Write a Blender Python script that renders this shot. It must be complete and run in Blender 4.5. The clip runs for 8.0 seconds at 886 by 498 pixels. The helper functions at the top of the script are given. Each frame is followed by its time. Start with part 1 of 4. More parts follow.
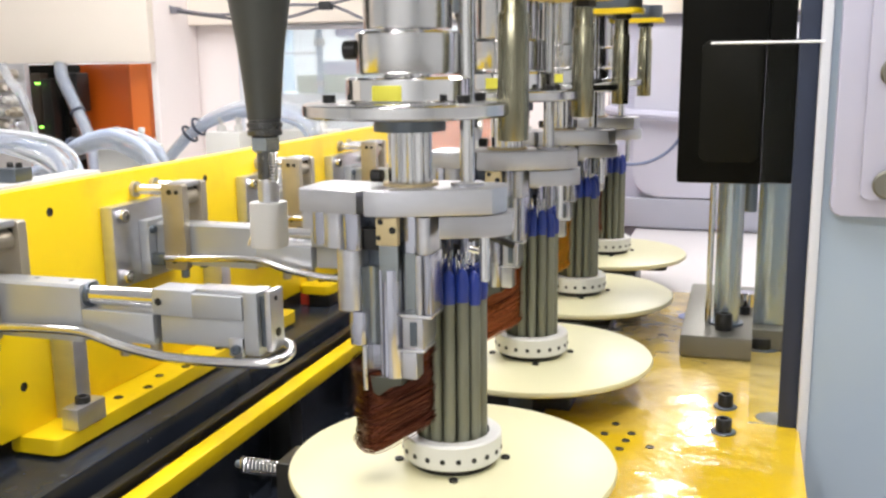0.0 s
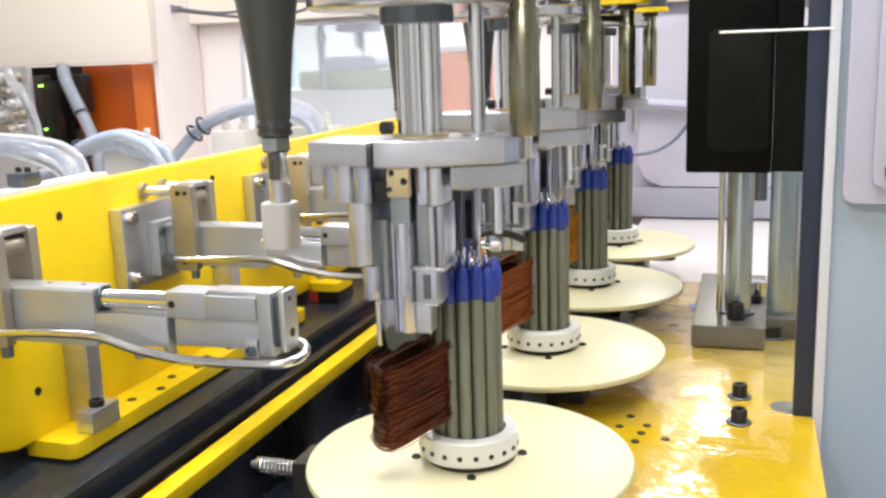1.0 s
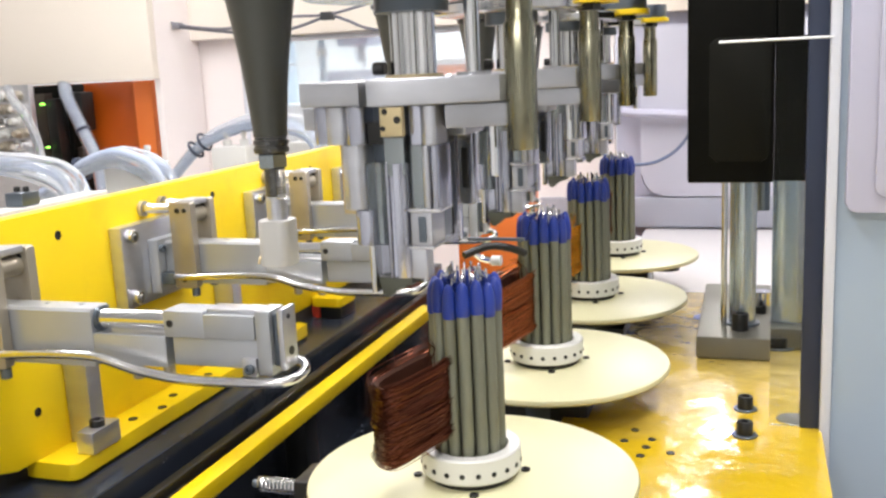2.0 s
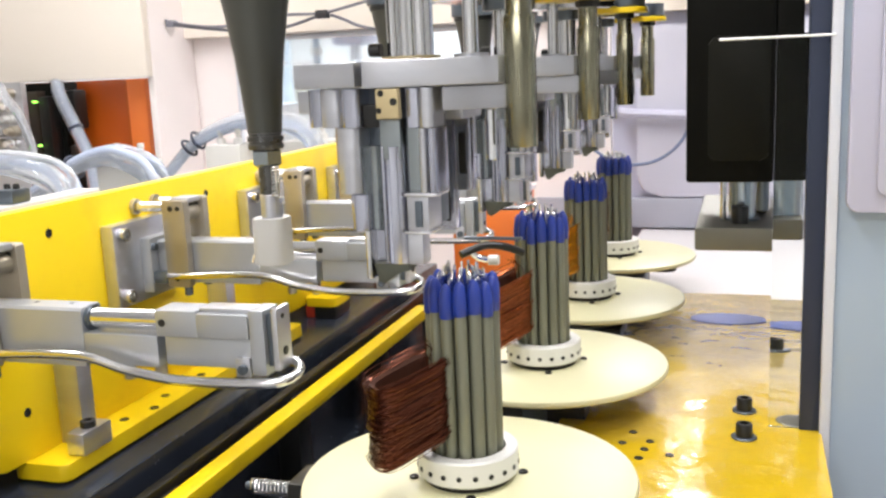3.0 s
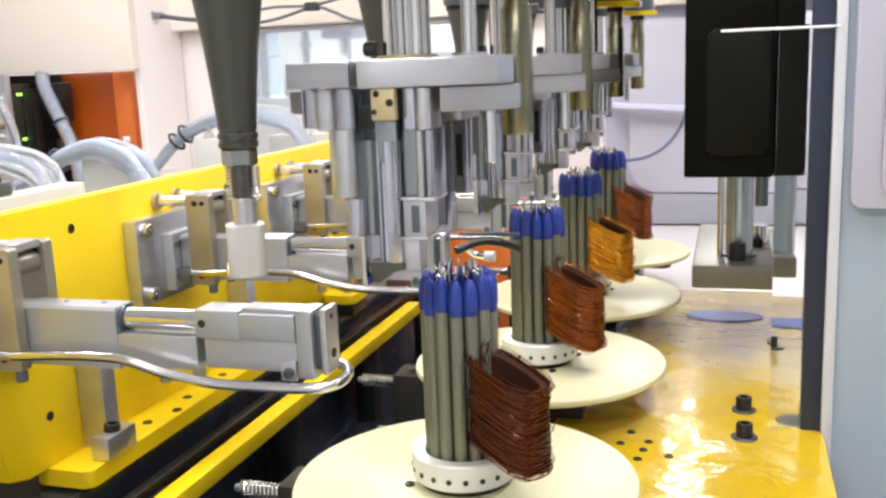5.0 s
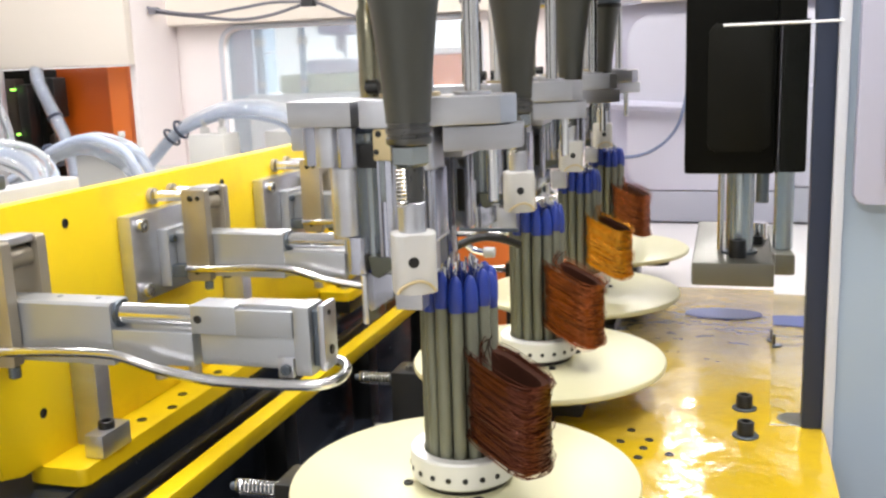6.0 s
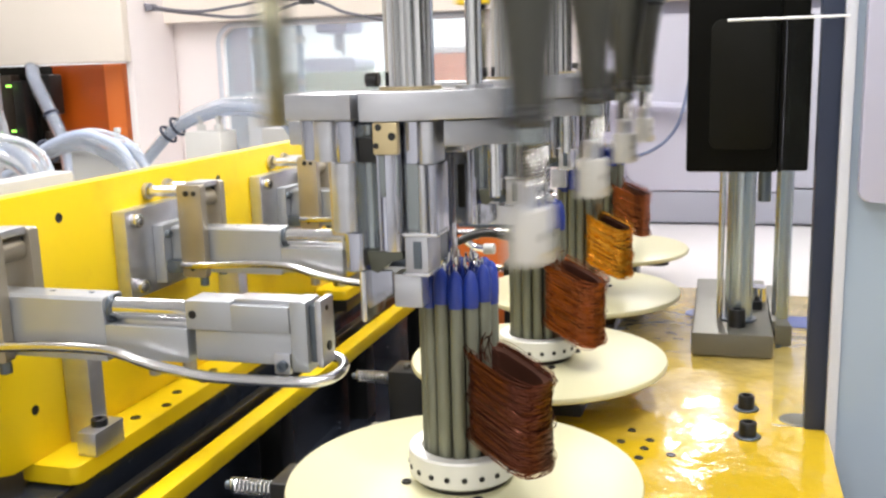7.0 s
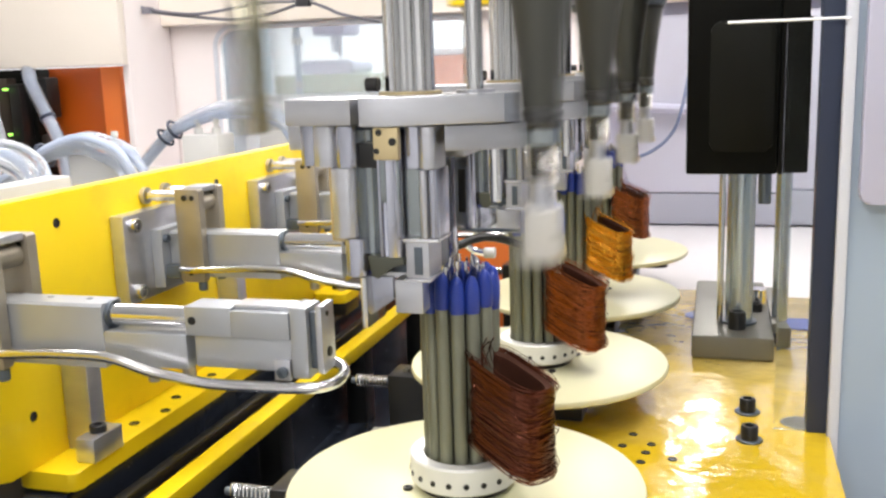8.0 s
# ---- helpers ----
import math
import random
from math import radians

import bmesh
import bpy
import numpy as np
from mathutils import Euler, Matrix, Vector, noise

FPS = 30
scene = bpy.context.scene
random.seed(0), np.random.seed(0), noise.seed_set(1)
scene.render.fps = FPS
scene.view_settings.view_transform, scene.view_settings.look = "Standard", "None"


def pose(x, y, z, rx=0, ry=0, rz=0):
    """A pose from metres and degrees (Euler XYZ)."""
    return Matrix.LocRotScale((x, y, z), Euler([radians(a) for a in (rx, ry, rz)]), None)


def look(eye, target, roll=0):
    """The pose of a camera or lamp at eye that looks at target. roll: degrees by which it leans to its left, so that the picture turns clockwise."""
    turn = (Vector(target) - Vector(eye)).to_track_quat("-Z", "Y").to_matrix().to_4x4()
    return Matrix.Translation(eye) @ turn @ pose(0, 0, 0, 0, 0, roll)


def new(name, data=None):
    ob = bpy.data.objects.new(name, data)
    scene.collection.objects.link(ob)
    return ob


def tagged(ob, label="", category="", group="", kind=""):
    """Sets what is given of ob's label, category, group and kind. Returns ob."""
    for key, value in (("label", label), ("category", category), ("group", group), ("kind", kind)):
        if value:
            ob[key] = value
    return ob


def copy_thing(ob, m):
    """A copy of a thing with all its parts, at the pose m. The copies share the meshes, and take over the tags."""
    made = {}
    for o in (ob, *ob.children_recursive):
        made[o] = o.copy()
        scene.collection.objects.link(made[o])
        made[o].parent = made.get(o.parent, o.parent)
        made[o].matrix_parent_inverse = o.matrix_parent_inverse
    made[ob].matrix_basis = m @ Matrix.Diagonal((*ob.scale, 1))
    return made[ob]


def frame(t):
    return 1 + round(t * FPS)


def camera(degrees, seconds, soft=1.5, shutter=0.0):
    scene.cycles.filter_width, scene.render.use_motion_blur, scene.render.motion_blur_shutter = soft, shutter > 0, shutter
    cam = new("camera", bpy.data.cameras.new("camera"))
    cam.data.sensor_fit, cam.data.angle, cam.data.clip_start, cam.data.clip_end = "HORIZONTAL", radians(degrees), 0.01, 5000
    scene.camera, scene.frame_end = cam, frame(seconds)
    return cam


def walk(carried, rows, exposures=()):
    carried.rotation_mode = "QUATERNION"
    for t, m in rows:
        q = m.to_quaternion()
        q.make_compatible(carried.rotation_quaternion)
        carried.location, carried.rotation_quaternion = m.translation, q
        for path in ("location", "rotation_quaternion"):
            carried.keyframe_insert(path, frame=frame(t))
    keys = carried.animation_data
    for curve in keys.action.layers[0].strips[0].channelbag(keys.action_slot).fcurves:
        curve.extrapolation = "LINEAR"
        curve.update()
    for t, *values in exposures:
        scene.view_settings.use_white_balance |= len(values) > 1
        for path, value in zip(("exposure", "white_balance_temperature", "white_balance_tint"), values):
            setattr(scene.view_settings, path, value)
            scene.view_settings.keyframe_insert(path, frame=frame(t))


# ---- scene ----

# Metres. The row of winding stations runs along +y; z = 0 is the upper face of the turntables.
cam = camera(50.0, 8.0, 2.5, 0.7)
walk(cam, [
    (0, pose(0.2427, -0.7879, 0.3578, 78.985, 0.641, 17.455)),
    (0.5, pose(0.2349, -0.7846, 0.3594, 78.526, 0.702, 16.975)),
    (1, pose(0.2343, -0.7873, 0.3613, 78.533, 1.866, 17.452)),
    (1.5, pose(0.2347, -0.7878, 0.3610, 79.016, 2.438, 17.859)),
    (2, pose(0.2366, -0.7781, 0.3627, 79.251, 2.644, 17.601)),
    (3.5, pose(0.2249, -0.7653, 0.3574, 79.235, 2.260, 17.088)),
    (4, pose(0.2207, -0.7611, 0.3582, 79.124, 2.243, 16.894)),
    (4.5, pose(0.2185, -0.7521, 0.3570, 79.047, 2.251, 16.741)),
    (6, pose(0.2093, -0.7358, 0.3505, 78.849, 2.009, 16.339)),
    (6.5, pose(0.2054, -0.7316, 0.3480, 78.902, 1.885, 16.211)),
    (7, pose(0.2028, -0.7247, 0.3424, 78.961, 1.663, 16.189)),
    (7.5, pose(0.1982, -0.7218, 0.3403, 79.031, 1.563, 16.064)),
    (8, pose(0.1988, -0.7209, 0.3447, 79.021, 1.839, 15.983)),
])

STEP = 0.3414            # distance from station to station
STATIONS = 4
AXIS = (-0.040, -0.040)  # winding axis of a station, from its turntable's axis
ARM_Y = -0.041           # middle of a gripper arm, from its turntable's axis
TABLE_Z = -0.05
FLOOR_Z = -0.95

# ---- light ----
world = bpy.data.worlds.new("world")
scene.world = world
world.use_nodes = True
world.node_tree.nodes["Background"].inputs[0].default_value = (0.95, 0.96, 1.0, 1)
world.node_tree.nodes["Background"].inputs[1].default_value = 0.25
scene.view_settings.exposure = 0.3


def area_lamp(name, x, y, z, sx, sy, watts, colour=(1, 0.962, 0.938), aim=None):
    data = bpy.data.lights.new(name, "AREA")
    data.shape, data.size, data.size_y, data.energy, data.color = "RECTANGLE", sx, sy, watts, colour
    ob = new(name, data)
    ob.matrix_world = look((x, y, z), aim) if aim else pose(x, y, z)
    return ob


# Assumed overhead lamps, out of view; the last brightens the hall behind the window.
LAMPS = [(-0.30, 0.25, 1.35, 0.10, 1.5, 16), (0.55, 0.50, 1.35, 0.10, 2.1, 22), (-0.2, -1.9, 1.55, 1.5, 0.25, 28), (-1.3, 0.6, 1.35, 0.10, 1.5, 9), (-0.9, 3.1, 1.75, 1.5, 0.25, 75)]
# Unseen lamp added where its reflection puts a glint on the table.
GLINT_LAMP = (0.14, 1.615, 0.565)
area_lamp("glint_lamp_light", GLINT_LAMP[0], GLINT_LAMP[1] - 0.02, GLINT_LAMP[2], 0.07, 0.12, 2.0, aim=(0.14, 0.2, -0.05))
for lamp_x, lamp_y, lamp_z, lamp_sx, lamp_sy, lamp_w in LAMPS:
    area_lamp("unseen_ceiling_light", lamp_x, lamp_y, lamp_z - 0.03, lamp_sx, lamp_sy, lamp_w)


# ---- materials ----
def material(name, colour, rough=0.5, metal=0.0, vary=0.08, grain=60.0, bump=0.05, coat=0.0, wear_glare=None, wear_glare_span=(0.56, 0.72, 0.6), brushed=None, clear=0.0, glow=None, strands=0.0, depth=0.001, spec=0.5):
    m = bpy.data.materials.new(name)
    m.use_nodes = True
    nt = m.node_tree
    nodes, links = nt.nodes, nt.links
    bsdf = nodes["Principled BSDF"]
    coord = nodes.new("ShaderNodeTexCoord")
    mapping = nodes.new("ShaderNodeMapping")
    links.new(coord.outputs["Object"], mapping.inputs["Vector"])
    if brushed:
        mapping.inputs["Scale"].default_value = brushed
    fine = nodes.new("ShaderNodeTexNoise")
    fine.inputs["Scale"].default_value = grain * 8
    fine.inputs["Detail"].default_value = 3
    links.new(mapping.outputs[0], fine.inputs["Vector"])
    broad = nodes.new("ShaderNodeTexNoise")
    broad.inputs["Scale"].default_value = grain * 0.4
    broad.inputs["Detail"].default_value = 5
    links.new(mapping.outputs[0] if brushed else coord.outputs["Object"], broad.inputs["Vector"])
    info = nodes.new("ShaderNodeObjectInfo")
    total = nodes.new("ShaderNodeMath")
    total.operation = "MULTIPLY_ADD"
    links.new(info.outputs["Random"], total.inputs[0])
    total.inputs[1].default_value = 0.35
    links.new(broad.outputs[0], total.inputs[2])
    ramp = nodes.new("ShaderNodeMapRange")
    ramp.inputs["From Min"].default_value, ramp.inputs["From Max"].default_value = 0.35, 1.0
    ramp.inputs["To Min"].default_value, ramp.inputs["To Max"].default_value = 1 - vary, 1 + vary
    links.new(total.outputs[0], ramp.inputs["Value"])
    tint = nodes.new("ShaderNodeMix")
    tint.data_type, tint.blend_type = "RGBA", "MULTIPLY"
    tint.inputs["Factor"].default_value = 1
    tint.inputs["A"].default_value = (*colour, 1)
    links.new(ramp.outputs[0], tint.inputs["B"])
    last = tint.outputs["Result"]
    if wear_glare:
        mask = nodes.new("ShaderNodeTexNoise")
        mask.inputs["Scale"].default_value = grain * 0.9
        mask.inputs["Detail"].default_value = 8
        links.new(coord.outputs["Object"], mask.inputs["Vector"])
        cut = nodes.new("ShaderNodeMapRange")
        cut.inputs["From Min"].default_value, cut.inputs["From Max"].default_value = wear_glare_span[:2]
        cut.inputs["To Max"].default_value = wear_glare_span[2]
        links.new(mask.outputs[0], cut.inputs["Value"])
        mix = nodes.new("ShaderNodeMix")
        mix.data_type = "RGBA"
        mix.inputs["B"].default_value = (*wear_glare, 1)
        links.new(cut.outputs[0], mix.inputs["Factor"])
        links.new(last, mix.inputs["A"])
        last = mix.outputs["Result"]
    if strands:
        island = nodes.new("ShaderNodeNewGeometry")
        spread = nodes.new("ShaderNodeMapRange")
        spread.inputs["To Min"].default_value, spread.inputs["To Max"].default_value = 1 - strands, 1 + strands
        links.new(island.outputs["Random Per Island"], spread.inputs["Value"])
        shade = nodes.new("ShaderNodeMix")
        shade.data_type, shade.blend_type = "RGBA", "MULTIPLY"
        shade.inputs["Factor"].default_value = 1
        links.new(last, shade.inputs["A"])
        links.new(spread.outputs[0], shade.inputs["B"])
        last = shade.outputs["Result"]
    links.new(last, bsdf.inputs["Base Color"])
    gloss = nodes.new("ShaderNodeMapRange")
    gloss.inputs["To Min"].default_value, gloss.inputs["To Max"].default_value = max(0.02, rough - 0.04), min(1, rough + 0.05)
    links.new(fine.outputs[0], gloss.inputs["Value"])
    links.new(gloss.outputs[0], bsdf.inputs["Roughness"])
    bsdf.inputs["Metallic"].default_value = metal
    bsdf.inputs["Specular IOR Level"].default_value = spec
    bsdf.inputs["Coat Weight"].default_value = coat
    bsdf.inputs["Coat Roughness"].default_value = 0.12
    if clear:
        bsdf.inputs["Transmission Weight"].default_value = clear
        bsdf.inputs["IOR"].default_value = 1.35
    if glow:
        bsdf.inputs["Emission Color"].default_value = (*colour, 1)
        bsdf.inputs["Emission Strength"].default_value = glow
    if bump:
        relief = nodes.new("ShaderNodeBump")
        relief.inputs["Strength"].default_value = bump
        relief.inputs["Distance"].default_value = depth
        links.new(fine.outputs[0], relief.inputs["Height"])
        links.new(relief.outputs[0], bsdf.inputs["Normal"])
        links.new(relief.outputs[0], bsdf.inputs["Coat Normal"])
    return m


YELLOW = material("yellow_paint", (0.80, 0.57, 0.003), 0.42, 0, 0.10, 12, 0.04, 0.12, wear_glare=(0.66, 0.43, 0.008))
# Pale patches paint the glare on the table's glossy film into its colour.
TABLE_YELLOW = material("table_yellow", (0.70, 0.47, 0.012), 0.2, 0, 0.12, 2.1, 0.60, 1.0, wear_glare=(0.86, 0.70, 0.38), wear_glare_span=(0.44, 0.64, 0.75), depth=0.007)
ALU = material("aluminium", (0.56, 0.57, 0.61), 0.30, 0.85, 0.10, 60, 0, brushed=(1, 1, 3))
ALU_LIGHT = material("satin_aluminium", (0.43, 0.45, 0.48), 0.34, 0.6, 0.10, 30, 0)
STEEL = material("bright_steel", (0.66, 0.66, 0.66), 0.18, 1.0, 0.14, 120, 0.015, brushed=(1, 1, 0.12))
CHROME = material("chromed_steel", (0.80, 0.80, 0.80), 0.1, 1.0, 0.05, 25, 0.01)
TOOL_STEEL = material("tool_steel", (0.46, 0.47, 0.54), 0.17, 0.9, 0.22, 180, 0.02, brushed=(1, 1, 0.06))
DARK_STEEL = material("dark_steel", (0.135, 0.16, 0.19), 0.32, 0.75, 0.15, 30, 0.05)
GREY_STEEL = material("ground_steel", (0.17, 0.165, 0.14), 0.45, 0.5, 0.12, 30, 0.08)
BRONZE_STEEL = material("oiled_steel", (0.27, 0.26, 0.185), 0.26, 0.95, 0.12, 30, 0.03, brushed=(1, 1, 0.1))
FLYER_STEEL = material("blackened_steel", (0.115, 0.115, 0.112), 0.28, 0.85, 0.15, 30, 0)
ALU_BRIGHT = material("polished_aluminium", (0.72, 0.72, 0.74), 0.24, 0.85, 0.08, 60, 0)
# Darker copy of tool_steel with the shade on faces put into its colour.
TOOL_SHADED = material("shaded_tool_steel", (0.30, 0.33, 0.34), 0.22, 0.85, 0.18, 60, 0.01, brushed=(1, 1, 0.06))
TIP_DARK = material("dark_ground_steel", (0.10, 0.105, 0.085), 0.4, 0.6, 0.15, 40, 0.03)
RING = material("pale_satin_metal", (0.74, 0.74, 0.72), 0.40, 0.25, 0.06, 40, 0.02)
WIRE_GREY = material("grey_wire", (0.16, 0.16, 0.19), 0.5, 0, 0.1, 30, 0.03)
TAG_YELLOW = material("yellow_label", (0.62, 0.58, 0.06), 0.45, 0, 0.06, 20, 0)
BROWN_STEEL = material("tarnished_steel", (0.40, 0.36, 0.29), 0.32, 0.65, 0.2, 40, 0.06)
BROWN_DARK = material("dark_brown_plastic", (0.035, 0.024, 0.018), 0.4, 0, 0.2, 30, 0.04)
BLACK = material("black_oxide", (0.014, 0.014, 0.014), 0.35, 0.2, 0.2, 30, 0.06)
BLACK_PLASTIC = material("black_plastic", (0.004, 0.004, 0.0032), 0.55, 0, 0.2, 25, 0.05, spec=0.08)
CONE_DARK = material("dark_anodised", (0.078, 0.080, 0.072), 0.38, 0.5, 0.2, 20, 0.02)
CREAM = material("cream_nylon", (0.66, 0.635, 0.41), 0.42, 0, 0.05, 10, 0.04)
ROD = material("rod_grey", (0.19, 0.195, 0.145), 0.36, 0.4, 0.12, 40, 0.06, brushed=(1, 1, 0.08))
BLUE = material("blue_rubber", (0.017, 0.044, 0.31), 0.42, 0, 0.12, 60, 0.08)
BRASS = material("brass", (0.58, 0.48, 0.28), 0.36, 0.45, 0.08, 40, 0.05)
WHITE_PAINT = material("white_paint", (0.83, 0.77, 0.77), 0.5, 0, 0.03, 4, 0.03)
BEIGE = material("beige_paint", (0.82, 0.755, 0.68), 0.5, 0, 0.03, 4, 0.03)
BLUE_GREY = material("blue_grey_paint", (0.34, 0.42, 0.52), 0.45, 0, 0.04, 5, 0.03)
LAVENDER = material("pale_plastic", (0.46, 0.46, 0.58), 0.45, 0, 0.03, 5, 0.03)
PLASTIC_WHITE = material("white_plastic", (0.54, 0.54, 0.53), 0.38, 0, 0.05, 30, 0.03)
NAVY = material("dark_seal", (0.010, 0.018, 0.045), 0.5, 0, 0.15, 20, 0.05)
VOID = material("dark_base", (0.024, 0.030, 0.044), 0.25, 0.2, 0.3, 10, 0.2, wear_glare=(0.05, 0.055, 0.06))
ORANGE = material("orange_acrylic", (0.44, 0.080, 0.006), 0.3, 0, 0.18, 5, 0.03, 0.3)
ORANGE_EDGE = material("orange_edge", (0.80, 0.20, 0.04), 0.3, 0, 0.08, 5, 0.03)
HOSE = material("clear_hose", (0.80, 0.84, 0.90), 0.07, 0, 0.08, 20, 0.02, clear=0.8)
HOSE_BLUE = material("blue_hose", (0.50, 0.58, 0.74), 0.2, 0, 0.08, 20, 0.02, clear=0.2)
CABLE = material("cable_black", (0.03, 0.03, 0.035), 0.5, 0, 0.1, 30, 0.03)
COPPER = material("enamelled_copper", (0.30, 0.086, 0.026), 0.24, 0.75, 0.25, 60, 0.05, strands=0.3)
COPPER_DARK = material("dark_enamelled_copper", (0.110, 0.030, 0.014), 0.20, 0.7, 0.25, 60, 0.05, strands=0.22)
COPPER_GOLD = material("golden_enamelled_copper", (0.74, 0.34, 0.03), 0.22, 0.75, 0.2, 60, 0.05, strands=0.3)
# Near-black copper: the shade inside the coil is put into the colour.
COPPER_INNER_SHADE = material("inner_shade_copper", (0.045, 0.015, 0.008), 0.75, 0.0, 0.3, 60, 0.3, spec=0.2)
BLUE_REFLECTION = material("blue_pad", (0.10, 0.14, 0.42), 0.4, 0, 0.1, 20, 0.05)
GREEN_LED = material("green_led", (0.35, 1.0, 0.1), 0.4, 0, 0, 20, 0, glow=2.5)
RED = material("red_plastic", (0.45, 0.04, 0.02), 0.4, 0, 0.1, 20, 0.03)
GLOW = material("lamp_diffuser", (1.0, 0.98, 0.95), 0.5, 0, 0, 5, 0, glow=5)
BACK_GLASS = material("window_glass", (0.75, 0.82, 0.86), 0.08, 0, 0.02, 5, 0, clear=0.85)
GREEN_GREY = material("green_grey_paint", (0.42, 0.47, 0.36), 0.5, 0, 0.05, 5, 0.03)
HALL_WHITE = material("hall_paint", (0.82, 0.84, 0.86), 0.6, 0, 0.04, 2, 0.03)
GUARD = material("clear_acrylic", (0.90, 0.92, 0.90), 0.0, 0, 0.01, 5, 0, clear=1.0)
PALE_PANEL = material("pale_panel", (0.52, 0.52, 0.62), 0.42, 0, 0.03, 4, 0.03)
SKIRT = material("skirting_grey", (0.36, 0.37, 0.44), 0.45, 0, 0.05, 5, 0.03)
PALE_BLUE = material("pale_grey_paint", (0.72, 0.75, 0.78), 0.5, 0, 0.06, 5, 0.03)
BENCH = material("bench_grey", (0.50, 0.49, 0.47), 0.5, 0, 0.10, 8, 0.05)
LAMP_WHITE = material("glint_lamp_diffuser", (1.0, 0.99, 0.97), 0.5, 0, 0, 5, 0, glow=25)
STRIP = material("pale_strip", (0.58, 0.60, 0.66), 0.5, 0, 0.04, 5, 0.03)
SHAFT = material("bluish_shaft", (0.46, 0.53, 0.60), 0.24, 0.75, 0.12, 25, 0.03, brushed=(1, 1, 0.05))
SHELF = material("shelf_white", (0.64, 0.62, 0.64), 0.45, 0, 0.04, 4, 0.03)
BLACK_SATIN = material("black_satin", (0.008, 0.008, 0.006), 0.5, 0, 0.15, 25, 0.04, spec=0.1)
TABLE_YELLOW.node_tree.nodes["Principled BSDF"].inputs["Coat IOR"].default_value = 1.6
HOSE.node_tree.nodes["Principled BSDF"].inputs["IOR"].default_value = 1.22
GUARD.node_tree.nodes["Principled BSDF"].inputs["IOR"].default_value = 1.12
LEAD = material("blue_lead", (0.14, 0.17, 0.28), 0.4, 0, 0.1, 20, 0.03)
CONCRETE = material("concrete", (0.42, 0.41, 0.39), 0.6, 0, 0.12, 3, 0.2)


# ---- mesh helpers ----
def part(name, bm, mat, parent=None, label="", at=None):
    bmesh.ops.recalc_face_normals(bm, faces=bm.faces)
    data = bpy.data.meshes.new(name)
    bm.to_mesh(data)
    bm.free()
    data.polygons.foreach_set("use_smooth", [True] * len(data.polygons))
    data.set_sharp_from_angle(angle=radians(34))
    data.materials.append(mat)
    ob = new(name, data)
    if parent:
        ob.parent = parent
    if at is not None:
        ob.matrix_basis = at
    if label:
        ob["label"] = label
    return ob


def empty(name, label, category, group="", at=None):
    ob = new(name)
    ob.empty_display_size = 0.02
    if at is not None:
        ob.matrix_basis = at
    return tagged(ob, label, category, group)


def box(bm, x0, x1, y0, y1, z0, z1, bevel=0.0015, m=None):
    made = bmesh.ops.create_cube(bm, size=1.0)["verts"]
    place = Matrix.Translation(((x0 + x1) / 2, (y0 + y1) / 2, (z0 + z1) / 2)) @ Matrix.Diagonal((abs(x1 - x0), abs(y1 - y0), abs(z1 - z0), 1))
    bmesh.ops.transform(bm, matrix=(m @ place) if m else place, verts=made)
    if bevel:
        edges = list({e for v in made for e in v.link_edges})
        bmesh.ops.bevel(bm, geom=edges, offset=bevel, segments=2, affect="EDGES", profile=0.6)
    return bm


def lathe(bm, profile, seg=32, m=None):
    """Turn a profile of (radius, height) round z; radius 0 closes the end."""
    rings = []
    for r, z in profile:
        if r < 1e-6:
            rings.append([bm.verts.new((m @ Vector((0, 0, z))) if m else (0, 0, z))])
        else:
            rings.append([bm.verts.new((m @ p) if m else p) for p in (Vector((r * math.cos(a), r * math.sin(a), z)) for a in (2 * math.pi * k / seg for k in range(seg)))])
    for a, b in zip(rings[:-1], rings[1:]):
        for k in range(seg):
            j = (k + 1) % seg
            quad = [a[k % len(a)], a[j % len(a)], b[j % len(b)], b[k % len(b)]]
            face = list(dict.fromkeys(quad))
            if len(face) > 2:
                bm.faces.new(face)
    return bm


def rod(bm, r, z0, z1, x=0, y=0, seg=20, chamfer=0.0008, m=None):
    place = (m or Matrix()) @ Matrix.Translation((x, y, 0))
    return lathe(bm, [(0, z0), (r - chamfer, z0), (r, z0 + chamfer), (r, z1 - chamfer), (r - chamfer, z1), (0, z1)], seg, place)


def along_x(x0, y, z):
    return Matrix.Translation((x0, y, z)) @ Matrix.Rotation(radians(90), 4, "Y")


def along_y(x, y0, z):
    return Matrix.Translation((x, y0, z)) @ Matrix.Rotation(radians(-90), 4, "X")


def smooth_path(points, per=6):
    pts = [Vector(p) for p in points]
    out = []
    for i in range(len(pts) - 1):
        p0, p1, p2, p3 = pts[max(0, i - 1)], pts[i], pts[i + 1], pts[min(len(pts) - 1, i + 2)]
        for k in range(per):
            t = k / per
            out.append(0.5 * ((2 * p1) + (p2 - p0) * t + (2 * p0 - 5 * p1 + 4 * p2 - p3) * t * t + (3 * p1 - p0 - 3 * p2 + p3) * t ** 3))
    return out + [pts[-1]]


